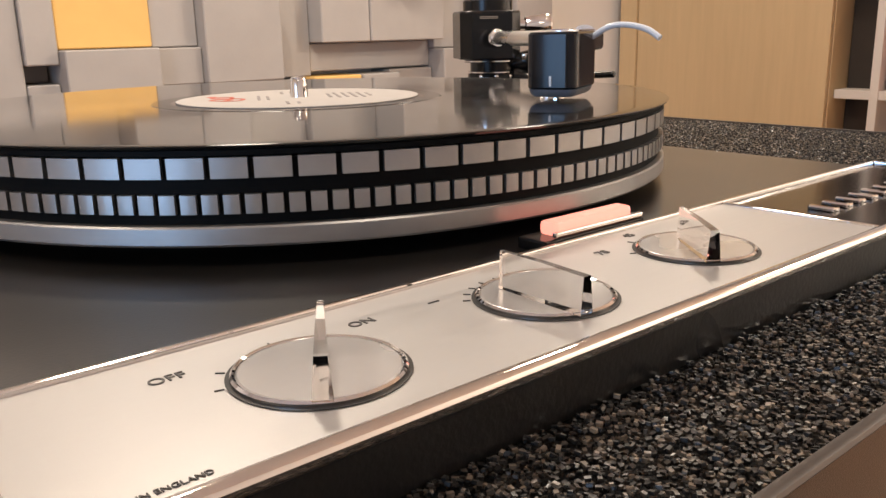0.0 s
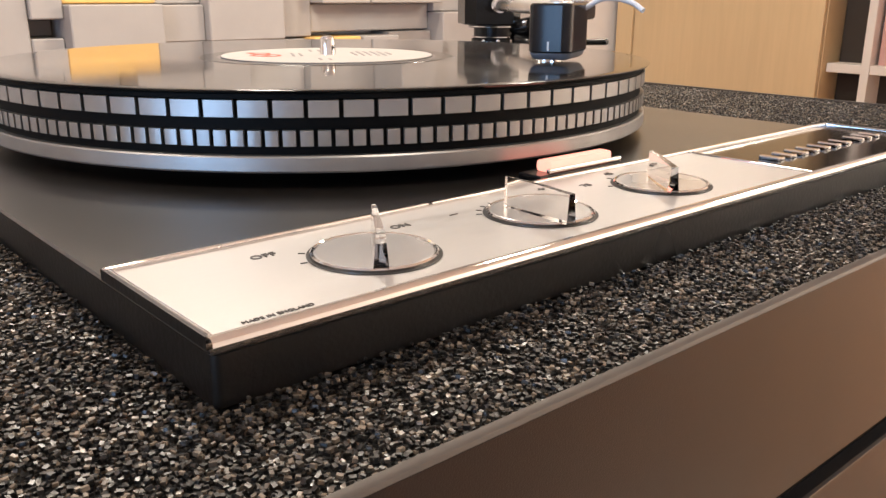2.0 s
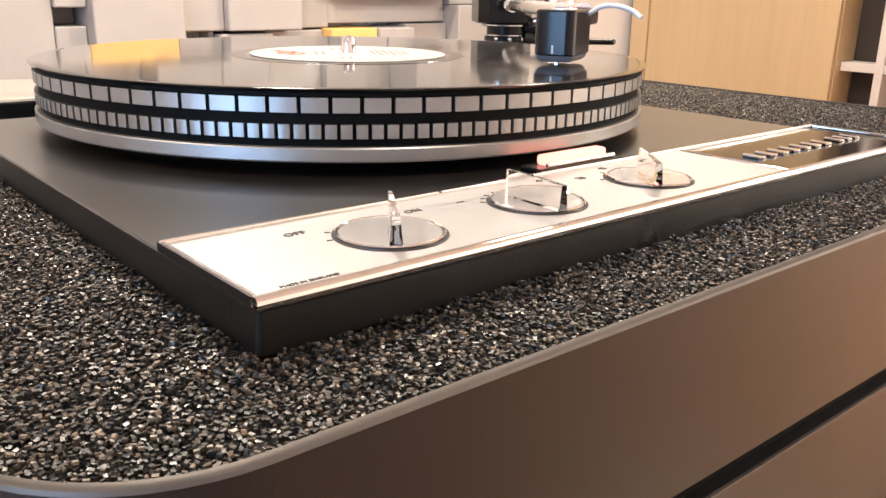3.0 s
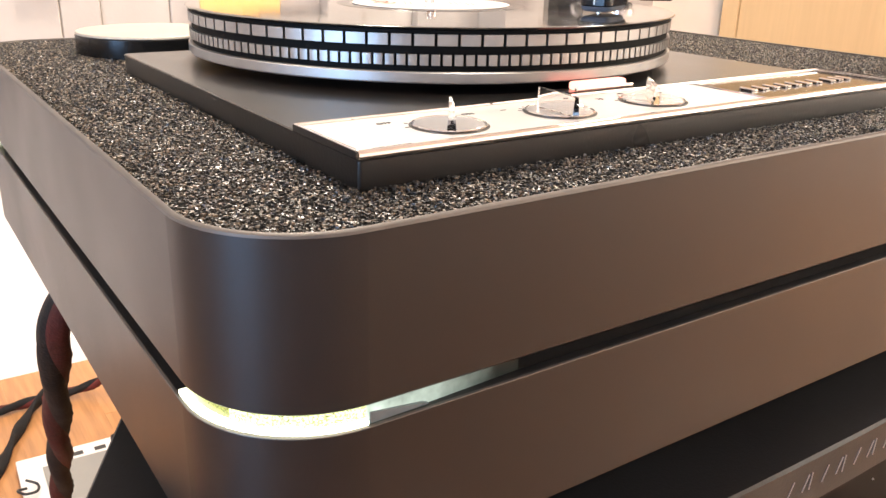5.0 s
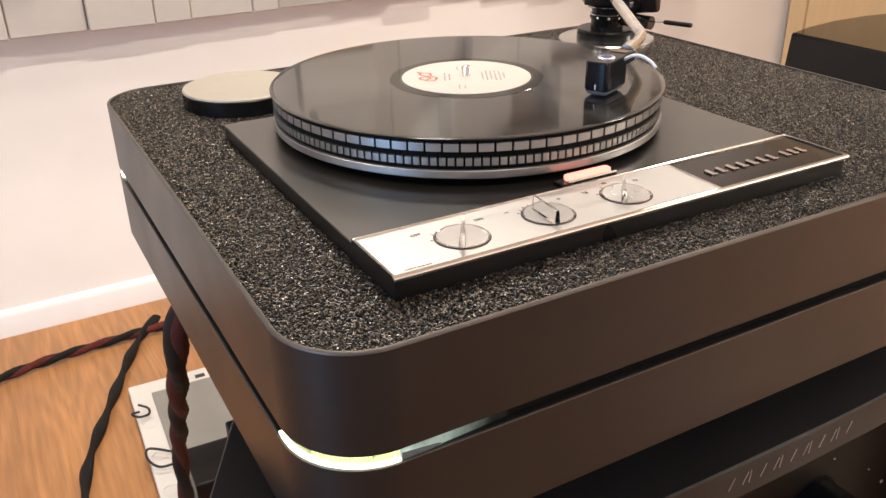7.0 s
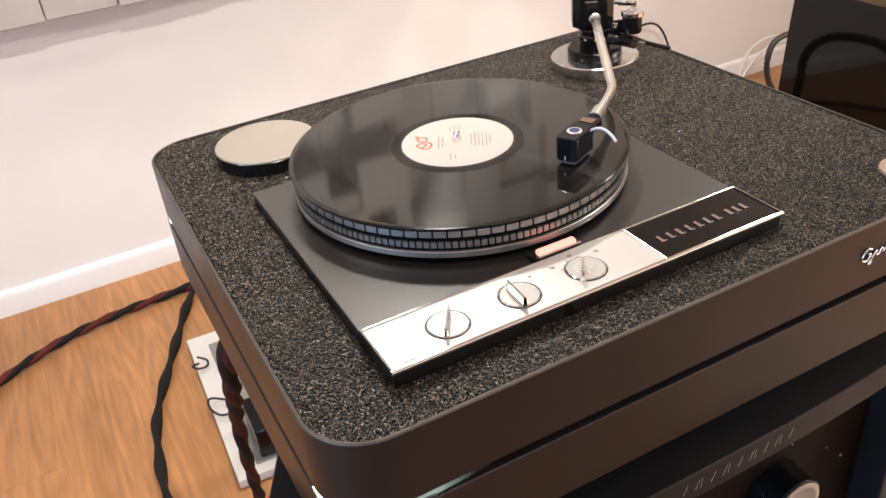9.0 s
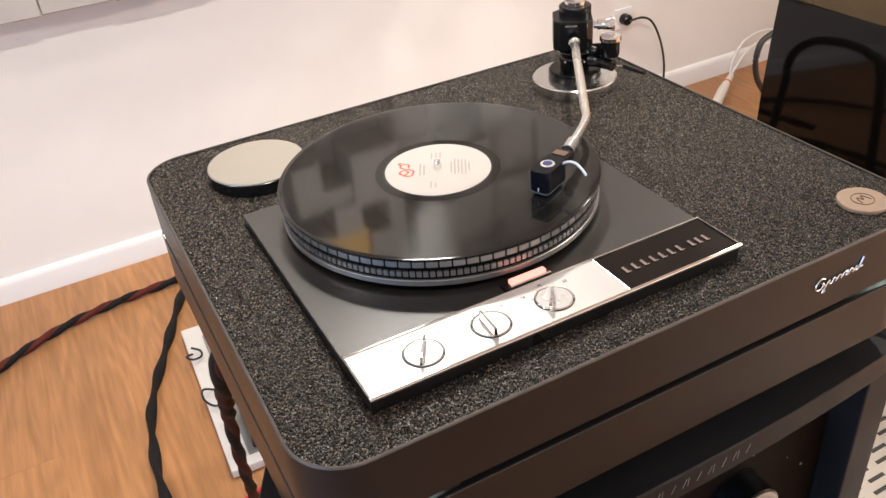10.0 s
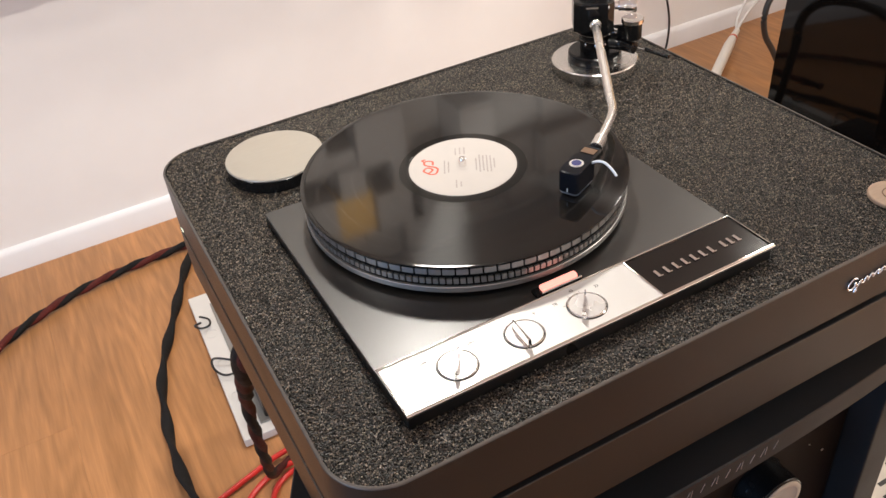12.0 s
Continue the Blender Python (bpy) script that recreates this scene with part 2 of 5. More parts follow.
def plank_material():
    """Oiled oak: a tone of its own for each plank, long grain, darker streaks and small knots."""
    m = material("oiled_oak_plank", (0.385, 0.187, 0.074), 0.36, spec=0.35, var=0.22, scale=11, stretch=(7, 0.6, 1), bump=0.08, bump_scale=60, random_tone=0.19)
    nt = m.node_tree
    b = nt.nodes["Principled BSDF"]
    src = b.inputs["Base Color"].links[0].from_socket
    tc = nt.nodes.new("ShaderNodeTexCoord")
    v = nt.nodes.new("ShaderNodeTexVoronoi")
    v.inputs["Scale"].default_value = 2.1
    mp = nt.nodes.new("ShaderNodeMapping")
    mp.inputs["Scale"].default_value = (2.2, 1.0, 1)
    nt.links.new(tc.outputs["Object"], mp.inputs["Vector"])
    nt.links.new(mp.outputs[0], v.inputs["Vector"])
    r = nt.nodes.new("ShaderNodeMapRange")
    r.inputs["From Min"].default_value, r.inputs["From Max"].default_value = 0.01, 0.09
    r.inputs["To Min"].default_value, r.inputs["To Max"].default_value = 0.55, 0.0
    nt.links.new(v.outputs["Distance"], r.inputs["Value"])
    mx = nt.nodes.new("ShaderNodeMix")
    mx.data_type = "RGBA"
    nt.links.new(r.outputs["Result"], mx.inputs[0])
    nt.links.new(src, mx.inputs[6])
    mx.inputs[7].default_value = (0.13, 0.055, 0.02, 1)
    # Arched growth rings and fine pores along the plank, shifted from plank to plank.
    oi, off, add, grow, freq, sn, pore, tone, pores, both, sc = (nt.nodes.new("ShaderNode" + k) for k in (
        "ObjectInfo", "VectorMath", "VectorMath", "TexNoise", "Math", "Math", "TexNoise", "MapRange", "MapRange", "Math", "VectorMath"))
    off.operation, add.operation, sc.operation = "SCALE", "ADD", "SCALE"
    off.inputs[0].default_value = (7.3, 4.1, 0)
    nt.links.new(oi.outputs["Random"], off.inputs["Scale"])
    nt.links.new(tc.outputs["Object"], add.inputs[0])
    nt.links.new(off.outputs[0], add.inputs[1])
    for node, scale, detail, stretch in ((grow, 1.0, 1.5, (5.5, 0.75, 1)), (pore, 1.0, 4, (260, 9, 1))):
        mp = nt.nodes.new("ShaderNodeMapping")
        mp.inputs["Scale"].default_value = stretch
        nt.links.new(add.outputs[0], mp.inputs["Vector"])
        nt.links.new(mp.outputs[0], node.inputs["Vector"])
        node.inputs["Scale"].default_value, node.inputs["Detail"].default_value = scale, detail
    freq.operation, sn.operation, both.operation = "MULTIPLY", "SINE", "MULTIPLY"
    freq.inputs[1].default_value = 95
    nt.links.new(grow.outputs["Fac"], freq.inputs[0])
    nt.links.new(freq.outputs[0], sn.inputs[0])
    tone.inputs["From Min"].default_value, tone.inputs["From Max"].default_value = -1, 1
    tone.inputs["To Min"].default_value, tone.inputs["To Max"].default_value = 0.90, 1.05
    pores.inputs["From Min"].default_value, pores.inputs["From Max"].default_value = 0.3, 0.62
    pores.inputs["To Min"].default_value, pores.inputs["To Max"].default_value = 0.93, 1.03
    nt.links.new(sn.outputs[0], tone.inputs["Value"])
    nt.links.new(pore.outputs["Fac"], pores.inputs["Value"])
    nt.links.new(tone.outputs["Result"], both.inputs[0])
    nt.links.new(pores.outputs["Result"], both.inputs[1])
    nt.links.new(mx.outputs[2], sc.inputs[0])
    nt.links.new(both.outputs[0], sc.inputs["Scale"])
    nt.links.new(sc.outputs[0], b.inputs["Base Color"])
    return m


M_OAK = plank_material()


def vinyl_material():
    """Black vinyl: concentric grooves give a sheen drawn out across the grooves, in bands of louder and quieter music."""
    m = bpy.data.materials.new("black_vinyl_grooves")
    m.use_nodes = True
    nt = m.node_tree
    b = nt.nodes["Principled BSDF"]
    b.inputs["Base Color"].default_value = (0.008, 0.0073, 0.0066, 1)
    b.inputs["Specular IOR Level"].default_value = 0.09
    b.inputs["Coat Weight"].default_value, b.inputs["Coat Roughness"].default_value, b.inputs["Coat IOR"].default_value = 1.0, 0.06, 1.43
    tc = nt.nodes.new("ShaderNodeTexCoord")
    sep = nt.nodes.new("ShaderNodeSeparateXYZ")
    nt.links.new(tc.outputs["Object"], sep.inputs[0])
    cmb = nt.nodes.new("ShaderNodeCombineXYZ")
    nt.links.new(sep.outputs[0], cmb.inputs[0])
    nt.links.new(sep.outputs[1], cmb.inputs[1])
    ln = nt.nodes.new("ShaderNodeVectorMath")
    ln.operation = "LENGTH"
    nt.links.new(cmb.outputs[0], ln.inputs[0])
    gaps = nt.nodes.new("ShaderNodeValToRGB")
    gaps.color_ramp.interpolation = "LINEAR"
    gaps.color_ramp.elements[0].color = gaps.color_ramp.elements[1].color = (0.005, 0.0045, 0.004, 1)
    rim = nt.nodes.new("ShaderNodeMapRange")
    rim.inputs["From Max"].default_value = 0.16 * UNIT
    nt.links.new(ln.outputs["Value"], rim.inputs["Value"])
    for r_gap in (0.0655, 0.0825, 0.0985, 0.1165, 0.1300):
        for off, c in ((-0.0007, 0.005), (-0.0002, 0.024), (0.0002, 0.024), (0.0007, 0.005)):
            e = gaps.color_ramp.elements.new((r_gap + off) / 0.16)
            e.color = (c, c * 0.93, c * 0.88, 1)
    nt.links.new(rim.outputs["Result"], gaps.inputs[0])
    nt.links.new(gaps.outputs[0], b.inputs["Base Color"])
    n = nt.nodes.new("ShaderNodeTexNoise")
    n.noise_dimensions = "1D"
    n.inputs["Scale"].default_value, n.inputs["Detail"].default_value = 420, 4
    nt.links.new(ln.outputs["Value"], n.inputs["W"])
    r = nt.nodes.new("ShaderNodeMapRange")
    r.inputs["From Min"].default_value, r.inputs["From Max"].default_value = 0.3, 0.7
    r.inputs["To Min"].default_value, r.inputs["To Max"].default_value = 0.20, 0.27
    nt.links.new(n.outputs["Fac"], r.inputs["Value"])
    nt.links.new(r.outputs["Result"], b.inputs["Roughness"])
    b.inputs["Anisotropic"].default_value, b.inputs["Anisotropic Rotation"].default_value = 1.0, 0.25
    tg = nt.nodes.new("ShaderNodeTangent")
    tg.direction_type, tg.axis = "RADIAL", "Z"
    nt.links.new(tg.outputs[0], b.inputs["Tangent"])
    n3 = nt.nodes.new("ShaderNodeTexNoise")
    n3.noise_dimensions = "1D"
    n3.inputs["Scale"].default_value = 1500
    nt.links.new(ln.outputs["Value"], n3.inputs["W"])
    bp = nt.nodes.new("ShaderNodeBump")
    bp.inputs["Strength"].default_value, bp.inputs["Distance"].default_value = 0.05, 0.0004
    nt.links.new(n3.outputs["Fac"], bp.inputs["Height"])
    nt.links.new(bp.outputs[0], b.inputs["Normal"])
    return m


M_VINYL = vinyl_material()
M_DEADWAX = material("smooth_vinyl", (0.006, 0.0055, 0.005), 0.10, var=0.05, rough_var=0.03, spec=0.3)


# ---- mesh helpers ----
BASE = {}


def thing(name, base, label, category, group="", kind=""):
    ob = new(name)
    ob.location = Vector(base) * UNIT
    ob.empty_display_size = 0.02
    BASE[ob.name] = Vector(base)
    return tagged(ob, label, category, group, kind)


def finish(bm, sharp=35):
    bmesh.ops.remove_doubles(bm, verts=bm.verts, dist=1e-6)
    bmesh.ops.recalc_face_normals(bm, faces=bm.faces)
    lim = radians(sharp)
    for f in bm.faces:
        f.smooth = True
    for e in bm.edges:
        if len(e.link_faces) != 2:
            e.smooth = False
            continue
        a = e.calc_face_angle(0)
        small, large = sorted(f.calc_area() for f in e.link_faces)
        e.smooth = a < lim and not (a > 0.03 and large > 12 * small)  # large flat faces stay flat


def part(name, bm, mat, parent, label="", sharp=35):
    """Links a bmesh, built in world coordinates, as one mesh under a thing or a part."""
    base = BASE[parent.name]
    bmesh.ops.translate(bm, verts=bm.verts, vec=-base)
    bmesh.ops.scale(bm, verts=bm.verts, vec=(UNIT, UNIT, UNIT))
    finish(bm, sharp)
    me = bpy.data.meshes.new(name)
    bm.to_mesh(me)
    bm.free()
    me.materials.append(mat)
    ob = new(name, me)
    ob.parent = parent
    BASE[ob.name] = base
    return tagged(ob, label)


def structure(name, bm, mat, label, category):
    bmesh.ops.scale(bm, verts=bm.verts, vec=(UNIT, UNIT, UNIT))
    finish(bm)
    me = bpy.data.meshes.new(name)
    bm.to_mesh(me)
    bm.free()
    me.materials.append(mat)
    ob = new(name, me)
    BASE[ob.name] = Vector((0, 0, 0))
    return tagged(ob, label, category, kind="structure")


def box(x0, x1, y0, y1, z0, z1, bevel=0.0, seg=2, bm=None, m=None):
    own = bmesh.new()
    bmesh.ops.create_cube(own, size=1)
    bmesh.ops.scale(own, vec=(x1 - x0, y1 - y0, z1 - z0), verts=own.verts)
    if bevel:
        bmesh.ops.bevel(own, geom=own.edges[:], offset=bevel, segments=seg, affect="EDGES", profile=0.6)
    bmesh.ops.translate(own, vec=((x0 + x1) / 2, (y0 + y1) / 2, (z0 + z1) / 2), verts=own.verts)
    if m is not None:
        bmesh.ops.transform(own, matrix=m, verts=own.verts)
    if bm is None:
        return own
    me = bpy.data.meshes.new("t")
    own.to_mesh(me)
    own.free()
    bm.from_mesh(me)
    bpy.data.meshes.remove(me)
    return bm


def rings(loops, cap=True, bm=None, closed=False):
    """Joins loops of equally many points into a skin."""
    bm = bm or bmesh.new()
    vs = [[bm.verts.new(p) for p in lp] for lp in loops]
    n = len(vs[0])
    pairs = list(zip(vs, vs[1:]))
    if closed:
        pairs.append((vs[-1], vs[0]))
    for a, b in pairs:
        for i in range(n):
            bm.faces.new((a[i], a[(i + 1) % n], b[(i + 1) % n], b[i]))
    if cap and not closed:
        bm.faces.new(vs[0][::-1])
        bm.faces.new(vs[-1])
    return bm


def lathe(profile, centre, seg=64, m=None, bm=None, closed=False):
    """Turns (radius, z) pairs about the z axis through centre; m turns it first."""
    loops = []
    for r, z in profile:
        lp = []
        for i in range(seg):
            a = 2 * math.pi * i / seg
            p = Vector((r * math.cos(a), r * math.sin(a), z))
            if m is not None:
                p = m @ p
            lp.append(p + Vector(centre))
        loops.append(lp)
    return rings(loops, True, bm, closed)


def rrect(x0, x1, y0, y1, r, inset=0.0, seg=14):
    r2 = max(r - inset, 0.0015)
    x0, x1, y0, y1 = x0 + inset, x1 - inset, y0 + inset, y1 - inset
    out = []
    for cx, cy, a0 in ((x1 - r2, y1 - r2, 0), (x0 + r2, y1 - r2, 90), (x0 + r2, y0 + r2, 180), (x1 - r2, y0 + r2, 270)):
        for i in range(seg + 1):
            a = radians(a0 + 90 * i / seg)
            out.append((cx + r2 * math.cos(a), cy + r2 * math.sin(a)))
    return out


def shell(rect, profile, cap=True, closed=False):
    """A rounded rectangle drawn up along (inset, z) pairs."""
    return rings([[(x, y, z) for x, y in rrect(*rect, inset=i)] for i, z in profile], cap, closed=closed)


def spline(pts, n=8):
    pts = [Vector(p) for p in pts]
    ext = [pts[0] * 2 - pts[1]] + pts + [pts[-1] * 2 - pts[-2]]
    out = []
    for i in range(1, len(ext) - 2):
        p0, p1, p2, p3 = ext[i - 1:i + 3]
        for k in range(n):
            t = k / n
            out.append(0.5 * ((2 * p1) + (p2 - p0) * t + (2 * p0 - 5 * p1 + 4 * p2 - p3) * t * t + (3 * p1 - p0 - 3 * p2 + p3) * t ** 3))
    out.append(pts[-1])
    return out


def sweep(line, radius, seg=12, bm=None, twist=0.0, offset=0.0, phase=0.0, flat=1.0):
    """A tube along a line of points; offset and twist wind it about the line, flat squeezes its section."""
    loops = []
    up = Vector((0, 0, 1))
    d = 0.0
    for i, p in enumerate(line):
        tan = (line[min(i + 1, len(line) - 1)] - line[max(i - 1, 0)]).normalized()
        side = tan.cross(up)
        if side.length < 0.05:
            side = tan.cross(Vector((0, 1, 0)))
        side.normalize()
        nor = side.cross(tan)
        if i:
            d += (p - line[i - 1]).length
        a = phase + twist * d
        c = p + (side * math.cos(a) + nor * math.sin(a)) * offset
        r = radius(i / (len(line) - 1)) if callable(radius) else radius
        lp = []
        for k in range(seg):
            b = 2 * math.pi * k / seg
            u, v = r * math.cos(b), r * flat * math.sin(b)
            lp.append(c + side * (u * math.cos(a) - v * math.sin(a)) + nor * (u * math.sin(a) + v * math.cos(a)))
        loops.append(lp)
    return rings(loops, True, bm)


def words(text, size, m, mat, name, parent, depth=0.0001):
    """Lettering in the built-in font, as a mesh part."""
    c = bpy.data.curves.new(name, "FONT")
    c.body, c.size, c.align_x, c.align_y, c.extrude = text, size, "CENTER", "CENTER", depth
    t = bpy.data.objects.new(name, c)
    me = bpy.data.meshes.new_from_object(t)
    bpy.data.objects.remove(t)
    me.transform(Matrix.Scale(UNIT, 4) @ Matrix.Translation(-BASE[parent.name]) @ m)
    me.materials.clear()
    me.materials.append(mat)
    me.name = name
    ob = new(name, me)
    ob.parent = parent
    BASE[ob.name] = BASE[parent.name]
    return ob


# ---- the room ----
X0, X1, Y0, Y1 = -3.0, 5.6, -3.2, 2.153
bm = box(X0, X1, Y0, Y1, -0.10, -0.004)
floor = structure("floor", bm, M_DARKINSIDE, "warm oiled oak plank floor", "floor")
bm = box(X0, X1, Y0, Y1, CEIL, CEIL + 0.1)
structure("ceiling", bm, M_CEIL, "plain white painted ceiling", "ceiling")
structure("wall_north", box(X0 - 0.15, X1 + 0.15, Y1, Y1 + 0.15, -0.1, CEIL + 0.1), M_WALL, "smooth white painted wall behind the rack", "wall")
structure("wall_south", box(X0 - 0.15, X1 + 0.15, Y0 - 0.15, Y0, -0.1, CEIL + 0.1), M_WALL, "smooth white painted wall", "wall")
structure("wall_east", box(X1, X1 + 0.15, Y0, Y1, -0.1, CEIL + 0.1), M_WALL, "smooth white painted side wall", "wall")
structure("wall_partition", box(3.35, 3.45, 0.10, Y1, 0.0, CEIL), M_WALL, "white painted partition behind the wardrobe and bookcase", "wall")
WY0, WY1, WZ0, WZ1 = -1.5, -0.2, 0.08, 2.08
bm = box(X0 - 0.15, X0, Y0, WY0, -0.1, CEIL + 0.1)
box(X0 - 0.15, X0, WY1, Y1, -0.1, CEIL + 0.1, bm=bm)
box(X0 - 0.15, X0, WY0, WY1, -0.1, WZ0, bm=bm)
box(X0 - 0.15, X0, WY0, WY1, WZ1, CEIL + 0.1, bm=bm)
structure("wall_west", bm, M_WALL, "white painted wall with a window opening", "wall")
win = thing("window_1", (X0 - 0.08, (WY0 + WY1) / 2, WZ0), "white framed window with clear panes", "window", kind="structure")
bm = box(X0 - 0.11, X0 - 0.05, WY0, WY1, WZ0, WZ0 + 0.06, 0.004)
box(X0 - 0.11, X0 - 0.05, WY0, WY1, WZ1 - 0.06, WZ1, 0.004, bm=bm)
for y in (WY0, (WY0 + WY1) / 2 - 0.03, WY1 - 0.06):
    box(X0 - 0.11, X0 - 0.05, y, y + 0.06, WZ0 + 0.06, WZ1 - 0.06, 0.004, bm=bm)
part("window_frame", bm, M_WHITEPLASTIC, win)
for y in (WY0 + 0.06, (WY0 + WY1) / 2 + 0.03):
    p = part("pane", box(X0 - 0.085, X0 - 0.075, y, y + 0.56, WZ0 + 0.06, WZ1 - 0.06), M_PANE, win)
    p.visible_shadow = False


def skirting(name, x0, x1):
    lp = [(Y1, 0), (Y1 - 0.016, 0), (Y1 - 0.016, 0.062), (Y1 - 0.012, 0.074), (Y1 - 0.006, 0.080), (Y1, 0.082)]
    bm = rings([[(x, y, z) for y, z in lp] for x in (x0, x1)])
    return structure(name, bm, M_SKIRT, "white gloss painted skirting board", "skirting board")


skirting("baseboard", X0, 3.348)

# Fixtures for the added fill lamps, out of view above.
for place, size, watts in FILL_LAMPS:
    lamp = thing("fill_lamp", (place[0], place[1], CEIL - 0.03), "flat round warm white ceiling lamp, unseen and added as fill", "ceiling lamp", "ceiling lamps")
    r = size / 2 + 0.015
    part("trim_ring", lathe([(r, 0.03), (r + 0.025, 0.03), (r + 0.025, 0.018), (r + 0.010, 0.012), (r, 0.016)], BASE[lamp.name], 40, closed=True), M_WHITEPLASTIC, lamp)
    part("lamp_glass", lathe([(r - 0.001, 0.029), (r - 0.001, 0.024)], BASE[lamp.name], 40), M_LAMPGLASS, lamp)

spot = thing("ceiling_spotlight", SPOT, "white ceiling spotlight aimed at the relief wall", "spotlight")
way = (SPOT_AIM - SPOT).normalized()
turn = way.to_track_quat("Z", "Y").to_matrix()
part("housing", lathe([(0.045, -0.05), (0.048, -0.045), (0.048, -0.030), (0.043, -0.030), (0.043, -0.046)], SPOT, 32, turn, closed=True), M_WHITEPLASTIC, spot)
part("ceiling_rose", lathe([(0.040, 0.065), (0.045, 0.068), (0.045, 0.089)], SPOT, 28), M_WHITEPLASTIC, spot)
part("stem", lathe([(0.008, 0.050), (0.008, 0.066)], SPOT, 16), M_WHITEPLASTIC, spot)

# Relief blocks on the wall: x from, x to, z from, z to, depth.
LOW = 0.862
BLOCKS = [
    (-0.62, -0.30, LOW, 1.08, 0.12), (-0.62, -0.30, 1.08, 1.30, 0.15), (-0.30, -0.07, LOW, 0.98, 0.14), (-0.30, -0.07, 0.98, 1.30, 0.11),
    (-0.07, 0.115, LOW, 1.022, 0.13), (-0.07, 0.036, 1.022, 1.30, 0.165), (0.036, 0.115, 1.022, 1.30, 0.132),
    (0.115, 0.28, LOW, 1.035, 0.142), (0.115, 0.198, 1.035, 1.30, 0.095), (0.198, 0.287, 1.035, 1.30, 0.17), (0.28, 0.375, LOW, 1.033, 0.136),
    (0.287, 0.375, 1.033, 1.068, 0.135), (0.287, 0.375, 1.068, 1.095, 0.06), (0.287, 0.375, 1.095, 1.30, 0.14),
    (0.375, 0.547, LOW, 1.30, 0.125), (0.547, 0.622, LOW, 1.053, 0.126), (0.547, 0.622, 1.053, 1.095, 0.04), (0.547, 0.622, 1.095, 1.30, 0.14),
    (0.622, 0.85, 0.955, 1.13, 0.178), (0.622, 0.85, LOW, 0.955, 0.115), (0.85, 0.957, LOW, 0.985, 0.11), (0.85, 0.94, 0.985, 1.034, 0.06), (0.94, 0.957, 0.985, 1.034, 0.11),
    (0.85, 0.975, 1.034, 1.128, 0.14), (0.85, 0.975, 1.128, 1.30, 0.12), (0.957, 1.117, LOW, 1.027, 0.145), (0.975, 1.20, 1.034, 1.30, 0.165),
    (1.117, 1.312, LOW, 1.030, 0.09), (1.20, 1.335, 1.034, 1.30, 0.085), (1.312, 1.478, LOW, 0.94, 0.12), (1.478, 1.615, LOW, 1.034, 0.145), (1.335, 1.79, 1.045, 1.127, 0.075),
    (1.335, 1.505, 1.127, 1.30, 0.15), (1.505, 1.79, 1.127, 1.30, 0.154), (1.615, 1.79, LOW, 1.042, 0.09),
    (1.79, 1.93, LOW, 1.10, 0.15), (1.79, 1.93, 1.10, 1.30, 0.10), (1.93, 2.10, LOW, 1.02, 0.12), (1.93, 2.10, 1.02, 1.30, 0.15), (2.10, 2.28, LOW, 1.30, 0.17),
]
BLOCKS += [
    (0.48, 0.58, 2.02, 2.20, 0.17), (0.68, 0.86, 2.02, 2.22, 0.18), (0.58, 0.68, 2.13, 2.20, 0.16), (0.60, 0.70, 2.20, 2.32, 0.17),
    (0.80, 0.86, 2.22, 2.34, 0.17), (0.46, 0.58, 2.30, 2.50, 0.16), (0.72, 0.86, 2.34, 2.50, 0.17),
]
rnd = random.Random(5)
z = 1.30
while z < 2.6:
    x = -0.62
    high = rnd.choice((0.16, 0.20, 0.22)) if z < 2.3 else 0.18
    while x < 2.2:
        wid = rnd.choice((0.14, 0.18, 0.24))
        depth = rnd.choice((0.03, 0.06, 0.11, 0.14, 0.17, 0.20))
        if x < 0.86 and x + wid > 0.48 and z < 2.50 and z + high > 2.02:
            depth = 0.02
        BLOCKS.append((x, min(x + wid, 2.28), z, min(z + high, 2.66), depth))
        x += wid
    z += high
panel = thing("sound_diffuser", (0.83, Y1, 0.83), "grey wooden block relief sound diffuser on the wall", "sound diffuser")
for x0, x1, z0, z1, d in BLOCKS:
    part("block", box(x0 + 0.001, x1 - 0.001, Y1 - 0.013 - d, Y1 - 0.002, z0 + 0.001, z1 - 0.001, 0.003, 1), M_BLOCK, panel)
for x0, x1, z0, z1, d in ((1.312, 1.478, 0.94, 1.034, 0.135), (0.622, 0.85, 1.13, 1.30, 0.13), (0.58, 0.72, 2.32, 2.49, 0.15)):
    part("block", box(x0 + 0.001, x1 - 0.001, Y1 - 0.013 - d, Y1 - 0.002, z0 + 0.001, z1 - 0.001, 0.003, 1), M_YELLOW, panel, "ochre yellow painted block")

# Wardrobe and bookcase along the side wall.
ward = thing("wardrobe", (3.1, 1.67, 0), "tall beech veneer wardrobe beside the white wall", "wardrobe")
part("body", box(2.875, 3.34, 1.25, 2.115, 0.0, 2.2, 0.003), M_TAN, ward)
part("door", box(2.853, 2.873, 1.253, 2.03, 0.06, 2.19, 0.003), M_TAN, ward)
part("stile", box(2.846, 2.874, 2.034, 2.113, 0.0, 2.2, 0.003), M_TAN, ward, "narrow beech corner stile")
case = thing("bookcase", (3.1, 0.7, 0), "white bookcase with dark compartments", "bookcase")
part("back_panel", box(3.00, 3.02, 0.16, 1.247, 0.02, 1.9), M_DARKINSIDE, case)
for y in (0.16, 0.62, 1.10):
    part("upright", box(2.90, 2.999, y, y + 0.028, 0.0, 1.9, 0.002), M_SHELFWHITE, case)
